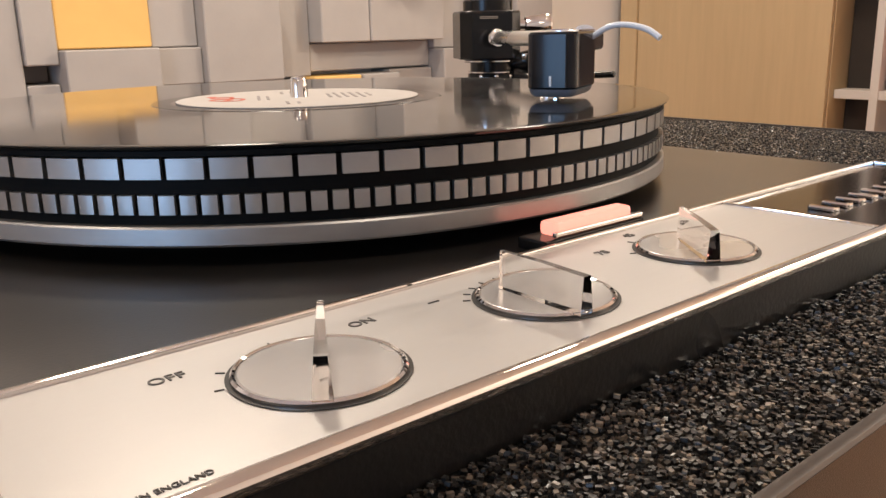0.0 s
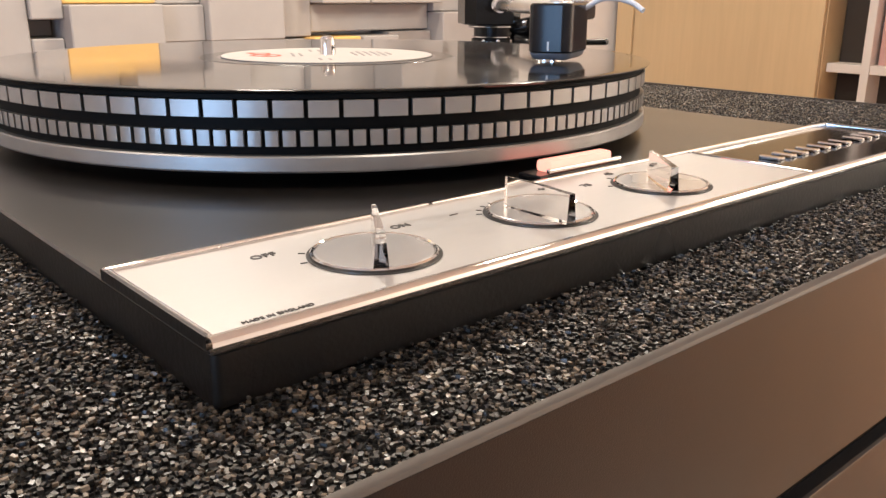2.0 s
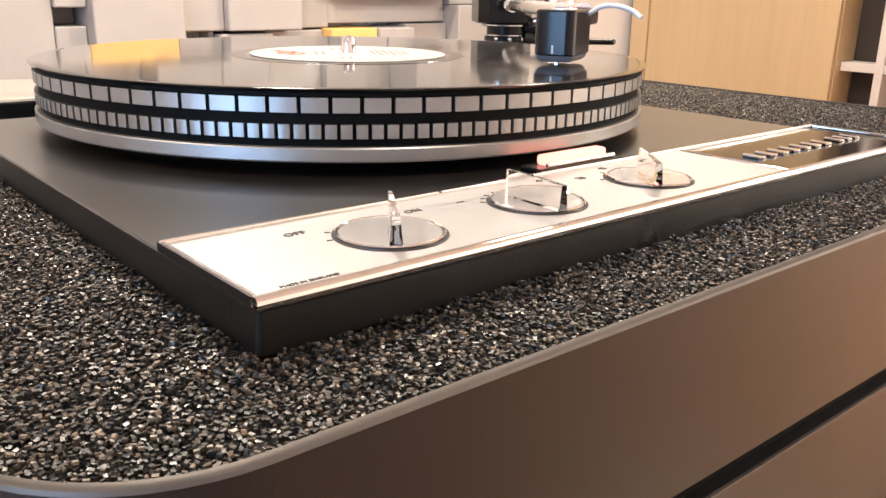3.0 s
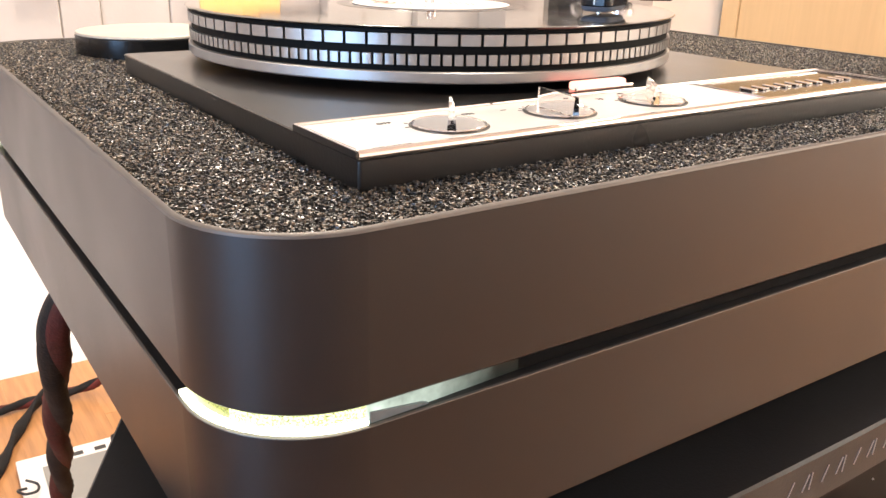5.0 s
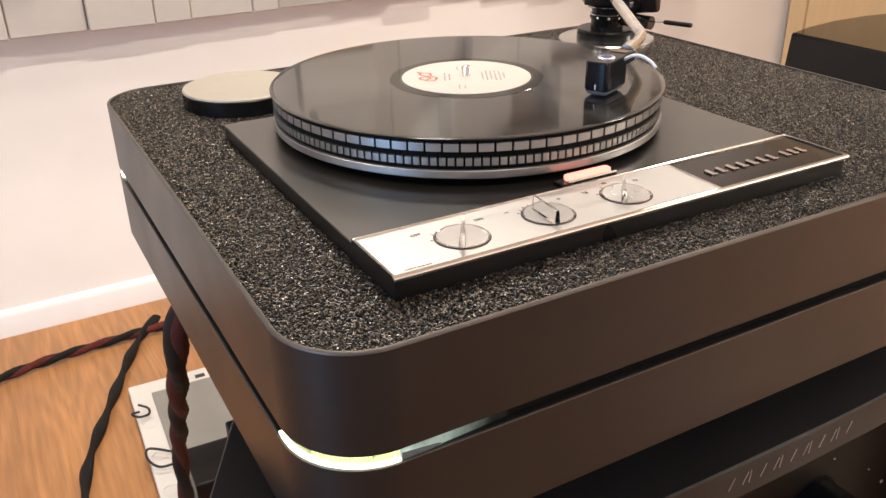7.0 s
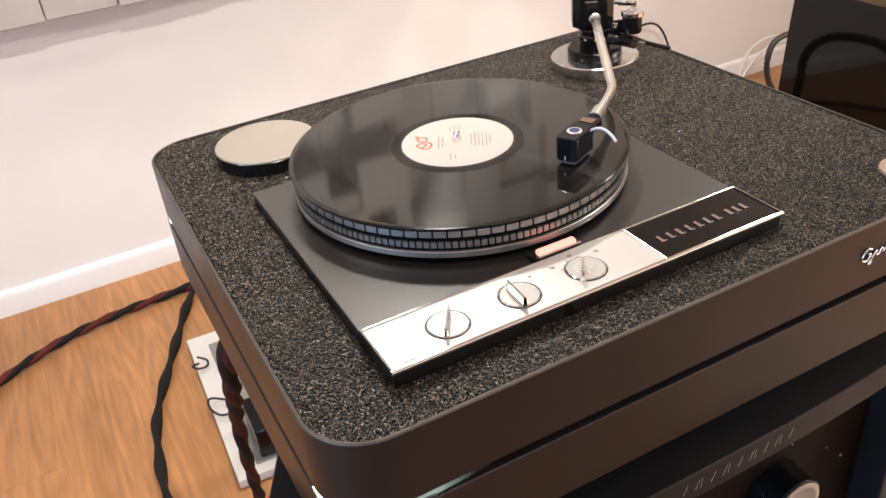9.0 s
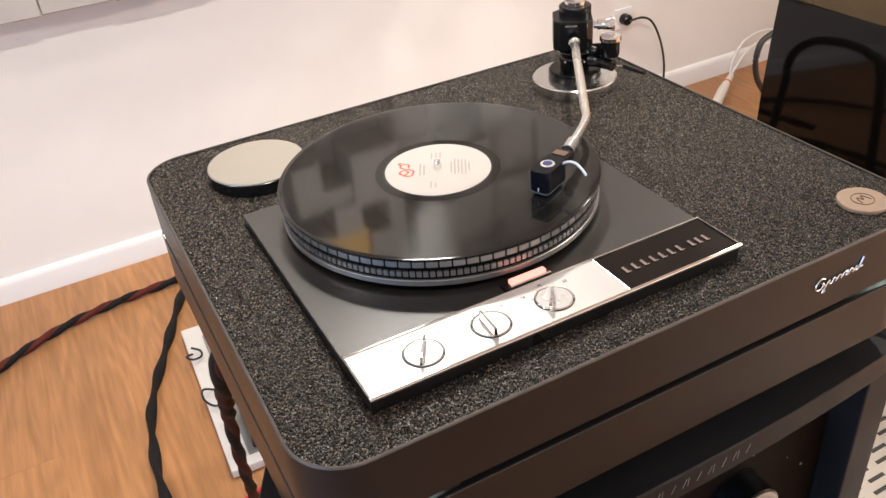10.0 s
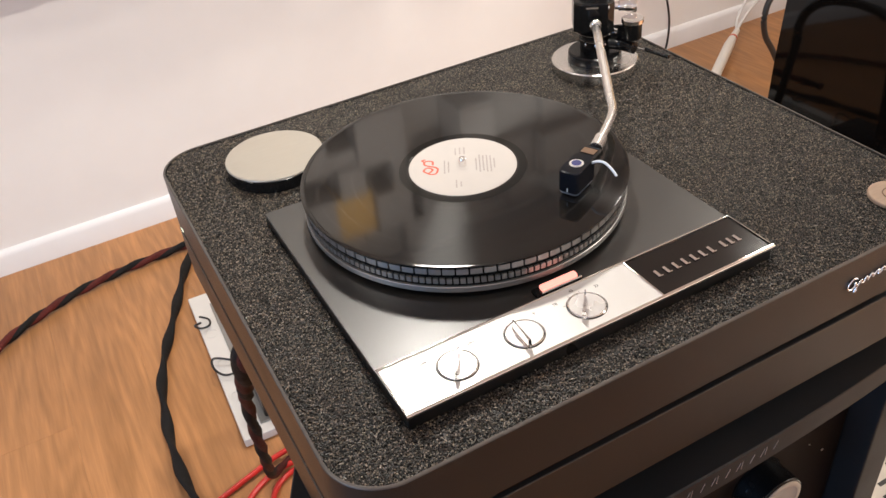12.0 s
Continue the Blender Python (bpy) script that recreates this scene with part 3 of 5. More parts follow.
for z in (0.05, 0.48, 0.90, 1.30, 1.70):
    for y0, y1 in ((0.188, 0.62), (0.648, 1.10), (1.128, 1.247)):
        part("shelf", box(2.905, 2.999, y0, y1, z, z + 0.03, 0.002), M_SHELFWHITE, case)
bk = thing("magazine", (3.0, 1.03, 0.93), "faded pink magazine leaning in the bookcase", "magazine")
part("cover", box(2.94, 2.955, 0.93, 1.09, 0.93, 1.21, 0.002), M_PINK, bk)
bk = thing("magazine", (3.0, 0.98, 0.93), "orange red booklet standing in the bookcase", "magazine")
part("cover", box(2.915, 2.925, 0.90, 1.03, 0.93, 1.02, 0.002), M_ORANGE, bk)


# ---- the rack and what it holds ----
SHELF = 0.9405
rack = thing("equipment_rack", (0.23, 0.18, 0), "graphite grey lacquered equipment rack under the turntable", "rack")
def bow(x):
    """The gently bowed front edge of the rack's shelf."""
    return -0.0545 + 0.165 * (x - 0.23) ** 2


poly = [(x, bow(x)) for x in np.linspace(-0.147, 0.607, 25)] + [(0.49, 0.20), (0.49, 0.44), (-0.03, 0.44), (-0.03, 0.20)]


def slab(poly, z0, z1, b=0.0015):
    c = Vector((sum(p[0] for p in poly) / len(poly), sum(p[1] for p in poly) / len(poly)))
    ins = [tuple(Vector(p) + (c - Vector(p)).normalized() * b) for p in poly]
    return rings([[(x, y, z) for x, y in q] for q, z in ((ins, z0), (poly, z0 + b), (poly, z1 - b), (ins, z1))])


shelf = part("top_shelf", slab(poly, SHELF - 0.029, SHELF), M_RACK, rack)
low = [(-0.055, -0.046), (0.517, -0.046), (0.517, 0.20), (0.36, 0.41), (0.10, 0.41), (-0.055, 0.20)]
part("lower_shelf", slab(low, 0.60, 0.63), M_RACK, rack)
part("bottom_shelf", slab(low, 0.12, 0.15), M_RACK, rack)
for x0, x1 in ((-0.053, -0.016), (0.4775, 0.5145)):
    part("side_panel", box(x0, x1, -0.042, 0.19, 0.15, 0.60, 0.002), M_RACK, rack)
    part("side_panel", box(x0, x1, -0.042, 0.19, 0.63, SHELF - 0.0292, 0.002), M_RACK, rack)
for x0, x1 in ((0.10, 0.14), (0.32, 0.36)):
    part("post", box(x0, x1, 0.36, 0.40, 0.15, 0.60, 0.002), M_RACK, rack)
    part("post", box(x0, x1, 0.36, 0.40, 0.63, SHELF - 0.0292, 0.002), M_RACK, rack)
for x, y in ((0.0, 0.0), (0.458, 0.0), (0.13, 0.36), (0.33, 0.36)):
    part("foot", lathe([(0.028, 0.0), (0.03, 0.01), (0.03, 0.11), (0.025, 0.12)], (x, y, 0), 24), M_BLACK, rack)
# The maker's engraving on the shelf's edge, as plain slanted strokes.
for i in range(9):
    x = 0.1985 + i * 0.0138
    bm = bmesh.new()
    for dx, lean in ((-0.0020, 0.42), (0.0020, 0.10)) if i % 2 else ((0.0, 0.42),):
        m = Matrix.Translation((x + dx, bow(x) - 0.0001, SHELF - 0.0135)) @ Matrix.Rotation(lean, 4, "Y")
        box(-0.0002, 0.0002, -0.0003, 0.0003, -0.0048, 0.0048, m=m, bm=bm)
    part("engraved_stroke", bm, M_ENGRAVE, shelf, "pale engraved stroke")

amp = thing("amplifier", (0.22, 0.15, 0.63), "dark brown amplifier with a large black knob, inside the rack", "amplifier")
part("body", box(0.0, 0.462, 0.001, 0.345, 0.645, 0.893, 0.003), M_BLACK, amp)
front = part("front_panel", box(-0.013, 0.4745, -0.0105, 0.0005, 0.642, 0.9095, 0.002), M_AMP, amp)
KN = Matrix.Rotation(radians(90), 3, "X")
KC = (0.3525, -0.0105, 0.7986)
part("knob_recess", lathe([(0.0290, 0.0001), (0.0318, 0.0001), (0.0318, 0.0006), (0.0290, 0.0006)], KC, 56, KN, closed=True), M_GAP, front, "dark ring round the volume knob")
knob = part("volume_knob", lathe([(0.0295, 0.0008), (0.0300, 0.0014), (0.0300, 0.0285), (0.0294, 0.0298), (0.0283, 0.0302)], KC, 64, KN), M_BLACK, amp, "black turned volume knob")
part("knob_face", lathe([(0.0277, 0.0303), (0.0277, 0.0310), (0.0268, 0.0316), (0.0225, 0.0316), (0.0215, 0.0309), (0.010, 0.0306)], KC, 56, KN), M_BEIGE, knob, "pale brushed metal knob face")
A_S = radians(-58)
part("set_screw", lathe([(0.0030, 0.0), (0.0030, 0.0007), (0.0015, 0.0003)], (KC[0] + 0.0298 * math.sin(A_S), KC[1] - 0.014, KC[2] + 0.0298 * math.cos(A_S)), 16, Matrix.Rotation(A_S, 3, "Y")), M_BLACKGLOSS, knob)
for x, z, r in ((0.4475, 0.7855, 0.0017), (0.4235, 0.8090, 0.0009), (0.3720, 0.8420, 0.0008)):
    part("indicator", lathe([(r, 0.0), (r, 0.0006), (r * 0.7, 0.001)], (x, -0.0105, z), 12, KN), M_ENGRAVE, front)
part("foot_row", box(0.03, 0.43, 0.02, 0.34, 0.630, 0.645, 0.003), M_BLACK, amp)

# Perforated case on the floor beside the rack.
vent = thing("power_amplifier", (0.76, 0.0, 0), "pale steel power amplifier with slotted cover, on the floor", "amplifier")
VX0, VX1, VY0, VY1, VZ = 0.62, 1.00, -0.32, 0.22, 0.42
part("case", box(VX0, VX1, VY0, VY1, 0.02, VZ, 0.004), M_VENT, vent)
for i in range(26):
    for j in range(7):
        x, y = VX0 + 0.03 + j * 0.052 + (i % 2) * 0.012, VY0 + 0.02 + i * 0.0195
        part("slot", box(x - 0.016, x + 0.016, y - 0.0032, y + 0.0032, VZ - 0.002, VZ + 0.0012, 0.0005, 1), M_BLACKINK, vent)
for x in (VX0 + 0.04, VX1 - 0.04):
    for y in (VY0 + 0.04, VY1 - 0.04):
        part("foot", lathe([(0.018, 0), (0.02, 0.004), (0.02, 0.0205)], (x, y, 0), 20), M_BLACK, vent)

# Small silver gauge that stands on the rack's shelf.
gauge = thing("stylus_gauge", (0.530, -0.010, SHELF), "small round silver stylus gauge standing on the rack shelf", "gauge")
part("body", lathe([(0.016, 0), (0.0175, 0.001), (0.0175, 0.003), (0.016, 0.004), (0.0155, 0.015), (0.0145, 0.016)], BASE[gauge.name], 40), M_CHROME, gauge)
part("dial", lathe([(0.0135, 0.0161), (0.0135, 0.0166)], BASE[gauge.name], 32), M_IVORY, gauge)
for a in range(0, 360, 60):
    c = BASE[gauge.name] + Vector((0.010 * math.cos(radians(a)), 0.010 * math.sin(radians(a)), 0.0166))
    part("dial_mark", box(c.x - 0.0014, c.x + 0.0014, c.y - 0.0004, c.y + 0.0004, c.z, c.z + 0.0002), M_BLACKINK, gauge)

# ---- the plinth ----
PX0, PX1, PY0, PY1, PR = -0.0619, 0.518, -0.0385, 0.472, 0.0440
ZB, ZG0, ZG1, ZT = 0.9685, 1.0258, 1.0329, 1.0905
RECT = (PX0, PX1, PY0, PY1, PR)
plinth = thing("turntable_plinth", ((PX0 + PX1) / 2, (PY0 + PY1) / 2, SHELF), "bronze grey two tier turntable plinth with rounded corners", "plinth")
upper = part("upper_tier", shell(RECT, [(0.006, ZG1), (0.0008, ZG1), (0, ZG1 + 0.0008), (0, ZT - 0.0012), (0.0026, ZT - 0.0012), (0.0028, ZT - 0.007)]), M_PLINTH, plinth)
part("rim", shell(RECT, [(0.0001, ZT - 0.0012), (0.0004, ZT - 0.0004), (0.0010, ZT), (0.0024, ZT), (0.0027, ZT - 0.004)], cap=False), M_RIM, upper, "thin pale bare metal rim")
part("lower_tier", shell((PX0 - 0.0005, PX1 + 0.0005, PY0 - 0.0005, PY1 + 0.0005, PR), [(0.004, ZB), (0.001, ZB), (0, ZB + 0.001), (0, ZG0 - 0.0003), (0.0012, ZG0 - 0.0001), (0.006, ZG0)]), M_PLINTH, plinth)
part("lower_rim", shell((PX0 - 0.0005, PX1 + 0.0005, PY0 - 0.0005, PY1 + 0.0005, PR), [(0, ZG0 - 0.0003), (0.0001, ZG0), (0.0012, ZG0 + 0.0001), (0.0012, ZG0 - 0.0001)], cap=False, closed=True), M_RIM, plinth, "thin bare metal edge")
part("spacer_core", shell(RECT, [(0.0046, ZG0), (0.0046, ZG1)]), M_GAP, plinth, "dark recessed core between the tiers")
for x in (0.03, 0.43):
    for y in (0.04, 0.40):
        part("foot", lathe([(0.020, SHELF), (0.022, SHELF + 0.002), (0.022, ZB - 0.003), (0.019, ZB + 0.001)], (x, y, 0), 28), M_BLACK, plinth)
granulate = part("granulate_mat", shell(RECT, [(0.0029, ZT - 0.0075), (0.0029, ZT - 0.0032)]), M_MAT, plinth, "black granulated rubber top mat")


def edge_line(start, stop, sx, sy, n=12):
    """Points and outward normals of the plinth's outline round one corner: start metres of straight side, the arc, stop metres of straight front."""
    cx, cy = (CXL if sx < 0 else CXR), (CYF if sy < 0 else CYB)
    pts = [(Vector((cx + sx * PR, cy - sy * start)), Vector((sx, 0)))] if start > 0 else []
    for i in range(n + 1):
        a = radians(90 * i / n)
        d = Vector((sx * math.cos(a), sy * math.sin(a)))
        pts.append((Vector((cx, cy)) + d * PR, d))
    if stop > 0:
        pts.append((Vector((cx - sx * stop, cy + sy * PR)), Vector((0, sy))))
    return pts


def edge_strip(line, r0, r1, z0, z1):
    return rings([[(*(p - d * r0), z0), (*(p - d * r1), z0), (*(p - d * r1), z1), (*(p - d * r0), z1)] for p, d in line])


CXL, CXR, CYF, CYB = PX0 + PR, PX1 - PR, PY0 + PR, PY1 - PR
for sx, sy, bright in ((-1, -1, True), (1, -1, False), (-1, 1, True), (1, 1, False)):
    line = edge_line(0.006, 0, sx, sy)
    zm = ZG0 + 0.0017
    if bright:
        part("lit_end", edge_strip(line[:6], 0.010, 0.0030, zm + 0.0001, ZG1 - 0.0002), M_LEDOLIVE, plinth, "olive end of the acrylic corner, given a dim glow")
    led = part("lit_corner", edge_strip(line[5:] if bright else line, 0.010, 0.0022, zm + 0.0001, ZG1 - 0.0002), M_LED if bright else M_LEDDIM, plinth, "frosted greenish white acrylic corner, its LED light put in as glow")
    part("lit_ledge", edge_strip(line, 0.010, 0.0006, ZG0 + 0.0002, zm), M_LEDEDGE if bright else M_LEDDIM, led, "lower edge of the acrylic, LED glare put in as white glow")
for x0, x1, m in ((CXL + 0.0003, CXL + 0.062, M_LEDFAINT), (CXR - 0.050, CXR - 0.0003, M_LEDTAIL)):
    near, far = (0.0012, 0.0044) if m is M_LEDFAINT else (0.0044, 0.0012)
    bm = rings([[(x, y, z) for x, y in ((x0, PY0 + near), (x1, PY0 + far), (x1, PY0 + 0.0130), (x0, PY0 + 0.0130))] for z in (ZG0 + 0.0002, ZG1 - 0.0002)])
    wedge = part("acrylic_wedge", bm, m, plinth, "acrylic wedge beside the lit corner, LED light put in as fading glow")
    if m is M_LEDFAINT:
        # Dark grey prism, standing in for a reflection inside the clear wedge.
        tri = [(CXL + 0.0006, ZG0 + 0.0004), (CXL + 0.0225, ZG0 + 0.0008), (CXL + 0.0205, ZG0 + 0.0016), (CXL + 0.0006, ZG0 + 0.0044)]
        part("facet", rings([[(x, y, z) for x, z in tri] for y in (PY0 + 0.0008, PY0 + 0.0030)]), M_GAPGLOSS, wedge, "dark grey prism put in for a reflection inside the wedge")

# Script badge as one flowing chrome stroke.
bm = bmesh.new()
B0, BZ = 0.372, 1.0590
stroke = [(0.0105, 0.009), (0.006, 0.0105), (0.0015, 0.006), (0.002, 0.001), (0.007, 0.0), (0.0105, 0.004), (0.008, 0.0055), (0.011, 0.003), (0.0125, -0.003), (0.010, -0.0045),
          (0.014, 0.003), (0.0165, 0.0055), (0.017, 0.002), (0.020, 0.002), (0.0215, 0.006), (0.0235, 0.005), (0.024, 0.002), (0.0275, 0.0065), (0.0295, 0.0055), (0.030, 0.0025), (0.0335, 0.007),
          (0.037, 0.0065), (0.0355, 0.003), (0.039, 0.004), (0.0405, 0.0075), (0.043, 0.0065), (0.0435, 0.0035), (0.0475, 0.008), (0.046, 0.0045), (0.050, 0.005), (0.054, 0.0145), (0.0515, 0.006), (0.0545, 0.0055)]
line = spline([(B0 + x, PY0 - 0.0009, BZ + z) for x, z in stroke], 5)
part("script_badge", sweep(line, 0.0009, 6), M_TUBE, plinth, "flowing bright chrome script badge", 60)

medal = thing("wooden_medallion", (0.470, 0.003, ZT - 0.001), "round pale wood medallion with an engraved emblem, on the mat", "medallion")
part("disc", lathe([(0.0200, -0.001), (0.0212, 0.0), (0.0212, 0.0022), (0.0204, 0.003)], BASE[medal.name], 64), M_WOODDISC, medal)
c = BASE[medal.name] + Vector((0, 0, 0.0031))
ring_line = [c + Vector((0.0095 * math.cos(a), 0.0095 * math.sin(a), 0)) for a in np.linspace(0, 2 * math.pi, 41)]
bm = sweep(ring_line, 0.00045, 6)
zig = spline([c + Vector(p) for p in ((-0.006, -0.005, 0), (-0.003, 0.004, 0), (0.0, -0.001, 0), (0.003, 0.005, 0), (0.006, -0.004, 0))], 4)
sweep(zig, 0.0005, 6, bm)
part("emblem", bm, M_BROWNINK, medal, "burnt ring and zigzag emblem")

# ---- the turntable ----
PW, PD, PZ0, PZ = 0.326, 0.2895, ZT - 0.0018, 1.1000
deck = thing("turntable", (PW / 2, PD / 2, PZ0), "charcoal idler drive turntable with a silver control strip", "turntable")
part("chassis_edge", shell((0.0004, PW - 0.0004, 0.0004, PD - 0.0004, 0.0016), [(0, PZ0), (0, PZ - 0.0012)]), M_SIDE, deck)
part("top_plate", shell((0, PW, 0, PD, 0.0018), [(0.0006, PZ - 0.0012), (0, PZ - 0.0008), (0, PZ - 0.0005), (0.0006, PZ)]), M_PLATE, deck, "satin charcoal top plate")
SD, DIV = 0.0505, 0.2165
BZ0, BZ1 = PZ + 0.0001, PZ + 0.0026


def frame_bar(x0, x1, y0, y1):
    return box(x0, x1, y0, y1, BZ0, BZ1, 0.0007, 2)


strip = part("silver_panel", box(0.0012, DIV - 0.0006, 0.0014, SD - 0.0016, BZ0, BZ1 - 0.0011, 0.0002, 1), M_SILVER, deck, "brushed aluminium control panel")
lip = [(-0.0008, PZ - 0.0005), (-0.0012, PZ - 0.0002), (-0.0014, PZ + 0.0004), (-0.0013, BZ1 - 0.0009), (-0.0010, BZ1 - 0.0003), (-0.0005, BZ1), (0.0010, BZ1), (0.0013, BZ1 - 0.0003), (0.0013, BZ0), (-0.0002, BZ0), (-0.0002, PZ - 0.0005)]
part("chrome_trim", rings([[(x, y, z) for y, z in lip] for x in (-0.0002, PW + 0.0002)]), M_CHROME, deck, "polished chrome front trim")
part("chrome_trim", frame_bar(0, PW, SD - 0.0016, SD), M_CHROME, deck, "polished chrome trim")
part("chrome_trim", box(DIV - 0.0006, DIV + 0.0006, 0.0014, SD - 0.0017, BZ0, BZ1 - 0.0004, 0.0004, 2), M_CHROME, deck, "polished chrome divider")
for x0, x1, s0, s1 in ((0.0005, 0.0012, -0.0001, 0.0005), (PW - 0.0012, PW - 0.0005, PW - 0.0005, PW + 0.0001)):
    part("chrome_trim", box(x0, x1, 0.0014, SD - 0.0017, BZ0, BZ1, 0.0003, 2), M_CHROME, deck, "polished chrome end trim")
    part("strip_end", box(s0, s1, 0.0014, SD - 0.0001, PZ - 0.0003, BZ1 - 0.0004), M_SIDE, deck, "black crackle end of the strip")
name_panel = part("name_panel", box(DIV + 0.0007, PW - 0.0013, 0.0014, SD - 0.0017, BZ0, BZ1 - 0.0014, 0.0002, 1), M_BLACKGLOSS, deck, "gloss black name panel")
PT = BZ1 - 0.0014
for x in [0.2291 + 0.0089 * i for i in range(7)] + [0.2950, 0.3022, 0.3094]:
    bar = box(x - 0.0013, x + 0.0013, 0.0197, 0.0277, PT - 0.0002, PT + 0.0014, 0.0005, 1)
    box(x - 0.0013, x + 0.0034 if x < 0.29 else x + 0.0026, 0.0197, 0.0208, PT - 0.0002, PT + 0.0011, 0.0004, 1, bm=bar)
    part("raised_bar", bar, M_CHROME, name_panel, "raised chrome bar in place of a letter")
ST = BZ1 - 0.0011
for text, x, y, size in (("OFF", 0.0316, 0.0378, 0.0037), ("ON", 0.0707, 0.0378, 0.0037), ("+", 0.1254, 0.0385, 0.0055), ("\u2013", 0.0888, 0.0380, 0.0055),
                         ("78", 0.1440, 0.0380, 0.0039), ("45", 0.1628, 0.0443, 0.0039), ("33", 0.1822, 0.0383, 0.0039), ("MADE IN ENGLAND", 0.0160, 0.0046, 0.0017)):
    words(text, size, Matrix.Translation((x, y, ST + 0.0001)), M_PANELINK, "panel_print", strip)
KNOBS = ((0.0518, 0.0232, 33, 0.0506, 0.0205), (0.1078, 0.0240, 2, 0.1032, 0.0205), (0.1630, 0.0240, 38, 0.1588, 0.0212))
for kx, ky, turn, bx, by in KNOBS:
    for a in ((90, 140, 165) if kx < 0.06 else (70, 85, 100, 115, 130, 145) if kx < 0.12 else (75, 110, 150)):
        m = Matrix.Translation((kx, ky, ST)) @ Matrix.Rotation(radians(a), 4, "Z")
        part("scale_tick", box(0.0158, 0.0174, -0.00012, 0.00012, 0.0, 0.0002, m=m), M_BLACKINK, strip)
    # The panel has no well here; a flat black ring gives its shade.
    part("knob_well_shade", lathe([(0.0142, ST + 0.0001), (0.0155, ST + 0.0001), (0.0155, ST + 0.00025), (0.0142, ST + 0.00025)], (kx, ky, 0), 56, closed=True), M_BLACKINK, strip, "flat dark ring for the shaded recess round a knob")
    k = part("knob", lathe([(0.0132, ST + 0.0002), (0.0138, ST + 0.0003), (0.0138, ST + 0.0008), (0.0134, ST + 0.0010)], (kx, ky, 0), 56), M_KNOB, deck, "clear acrylic control knob over spun aluminium")
    part("knob_rim", lathe([(0.0139, ST + 0.0002), (0.0146, ST + 0.0003), (0.0147, ST + 0.0008), (0.0143, ST + 0.0012), (0.0139, ST + 0.0010)], (kx, ky, 0), 56, closed=True), M_CHROME, k, "thin chrome rim")
    m = Matrix.Translation((bx, by, ST + 0.0011)) @ Matrix.Rotation(radians(-turn), 4, "Z")
    bm = bmesh.new()
    sec = []
    for y, wd, h in ((-0.0116, 0.0017, 0.0076), (0.0, 0.0014, 0.0081), (0.0122, 0.0009, 0.0082)):
        sec.append([m @ Vector(p) for p in ((-wd, y, 0), (wd, y, 0), (wd * 0.6, y, h), (-wd * 0.6, y, h))])
    rings(sec, bm=bm)
    part("blade", bm, M_BLADE, k, "clear upright pointer blade")

# Strobe lamp housing.
part("strobe_base", box(0.1375, 0.1790, 0.0512, 0.0610, PZ, PZ + 0.0030, 0.0006), M_BLACK, deck, "black strobe lamp base")
part("strobe_trim", box(0.1420, 0.1788, 0.0514, 0.0530, PZ + 0.0031, PZ + 0.0046, 0.0005), M_CHROME, deck)
part("strobe_lens", box(0.1435, 0.1760, 0.0533, 0.0590, PZ + 0.0028, PZ + 0.0068, 0.0014), M_LENS, deck, "glowing orange strobe lens")

# Platter.
CX, CY, RZ = 0.1642, 0.2090, 1.1308
RP = 0.1424
platter = part("platter", lathe([(0.1300, PZ + 0.0030), (RP - 0.0016, RZ - 0.0255), (RP - 0.0016, RZ - 0.0038), (0.1395, RZ - 0.0034)], (CX, CY, 0), 160), M_PLATTERBLACK, deck, "black turned platter")
part("platter_lip", lathe([(RP - 0.0015, RZ - 0.0258), (RP + 0.0004, RZ - 0.0257), (RP + 0.0008, RZ - 0.0251), (RP + 0.0007, RZ - 0.0210), (RP + 0.0003, RZ - 0.0205), (RP - 0.0015, RZ - 0.0203)], (CX, CY, 0), 160, closed=True), M_STROBE, platter, "polished silver lower lip")


def strobe_ring(count, fill, z0, z1):
    """One ring of machined strobe marks, each on the same mesh."""
    half = math.pi / count * fill
    bm = rings([[(r * math.cos(a), r * math.sin(a), z) for a, r in ((-half, RP - 0.002), (-half, RP), (-half * 0.33, RP + 0.0001), (half * 0.33, RP + 0.0001), (half, RP), (half, RP - 0.002))] for z in (z0, z1)])
    bmesh.ops.scale(bm, verts=bm.verts, vec=(UNIT, UNIT, UNIT))
    finish(bm, 50)
    me = bpy.data.meshes.new("strobe_mark")
    bm.to_mesh(me)
    bm.free()
    me.materials.append(M_STROBE)
    for i in range(count):
        ob = new("strobe_mark", me)
        ob.parent = platter
        ob.location = (Vector((CX, CY, 0)) - BASE[deck.name]) * UNIT
        ob.rotation_euler = (0, 0, 2 * math.pi * i / count)


strobe_ring(84, 0.86, RZ - 0.0087, RZ - 0.0036)
strobe_ring(168, 0.74, RZ - 0.0175, RZ - 0.0127)
part("platter_mat", lathe([(0.1405, RZ - 0.0036), (0.1418, RZ - 0.0032), (0.1418, RZ - 0.0018), (0.1405, RZ - 0.0016)], (CX, CY, 0), 128), M_PLATTERBLACK, platter, "thin black rubber platter mat")
part("spindle", lathe([(0.0036, RZ - 0.003), (0.0034, RZ + 0.0068), (0.0029, RZ + 0.0080), (0.0015, RZ + 0.0086), (0.0003, RZ + 0.0087)], (CX, CY, 0), 32), M_CHROME, platter, "polished steel spindle")

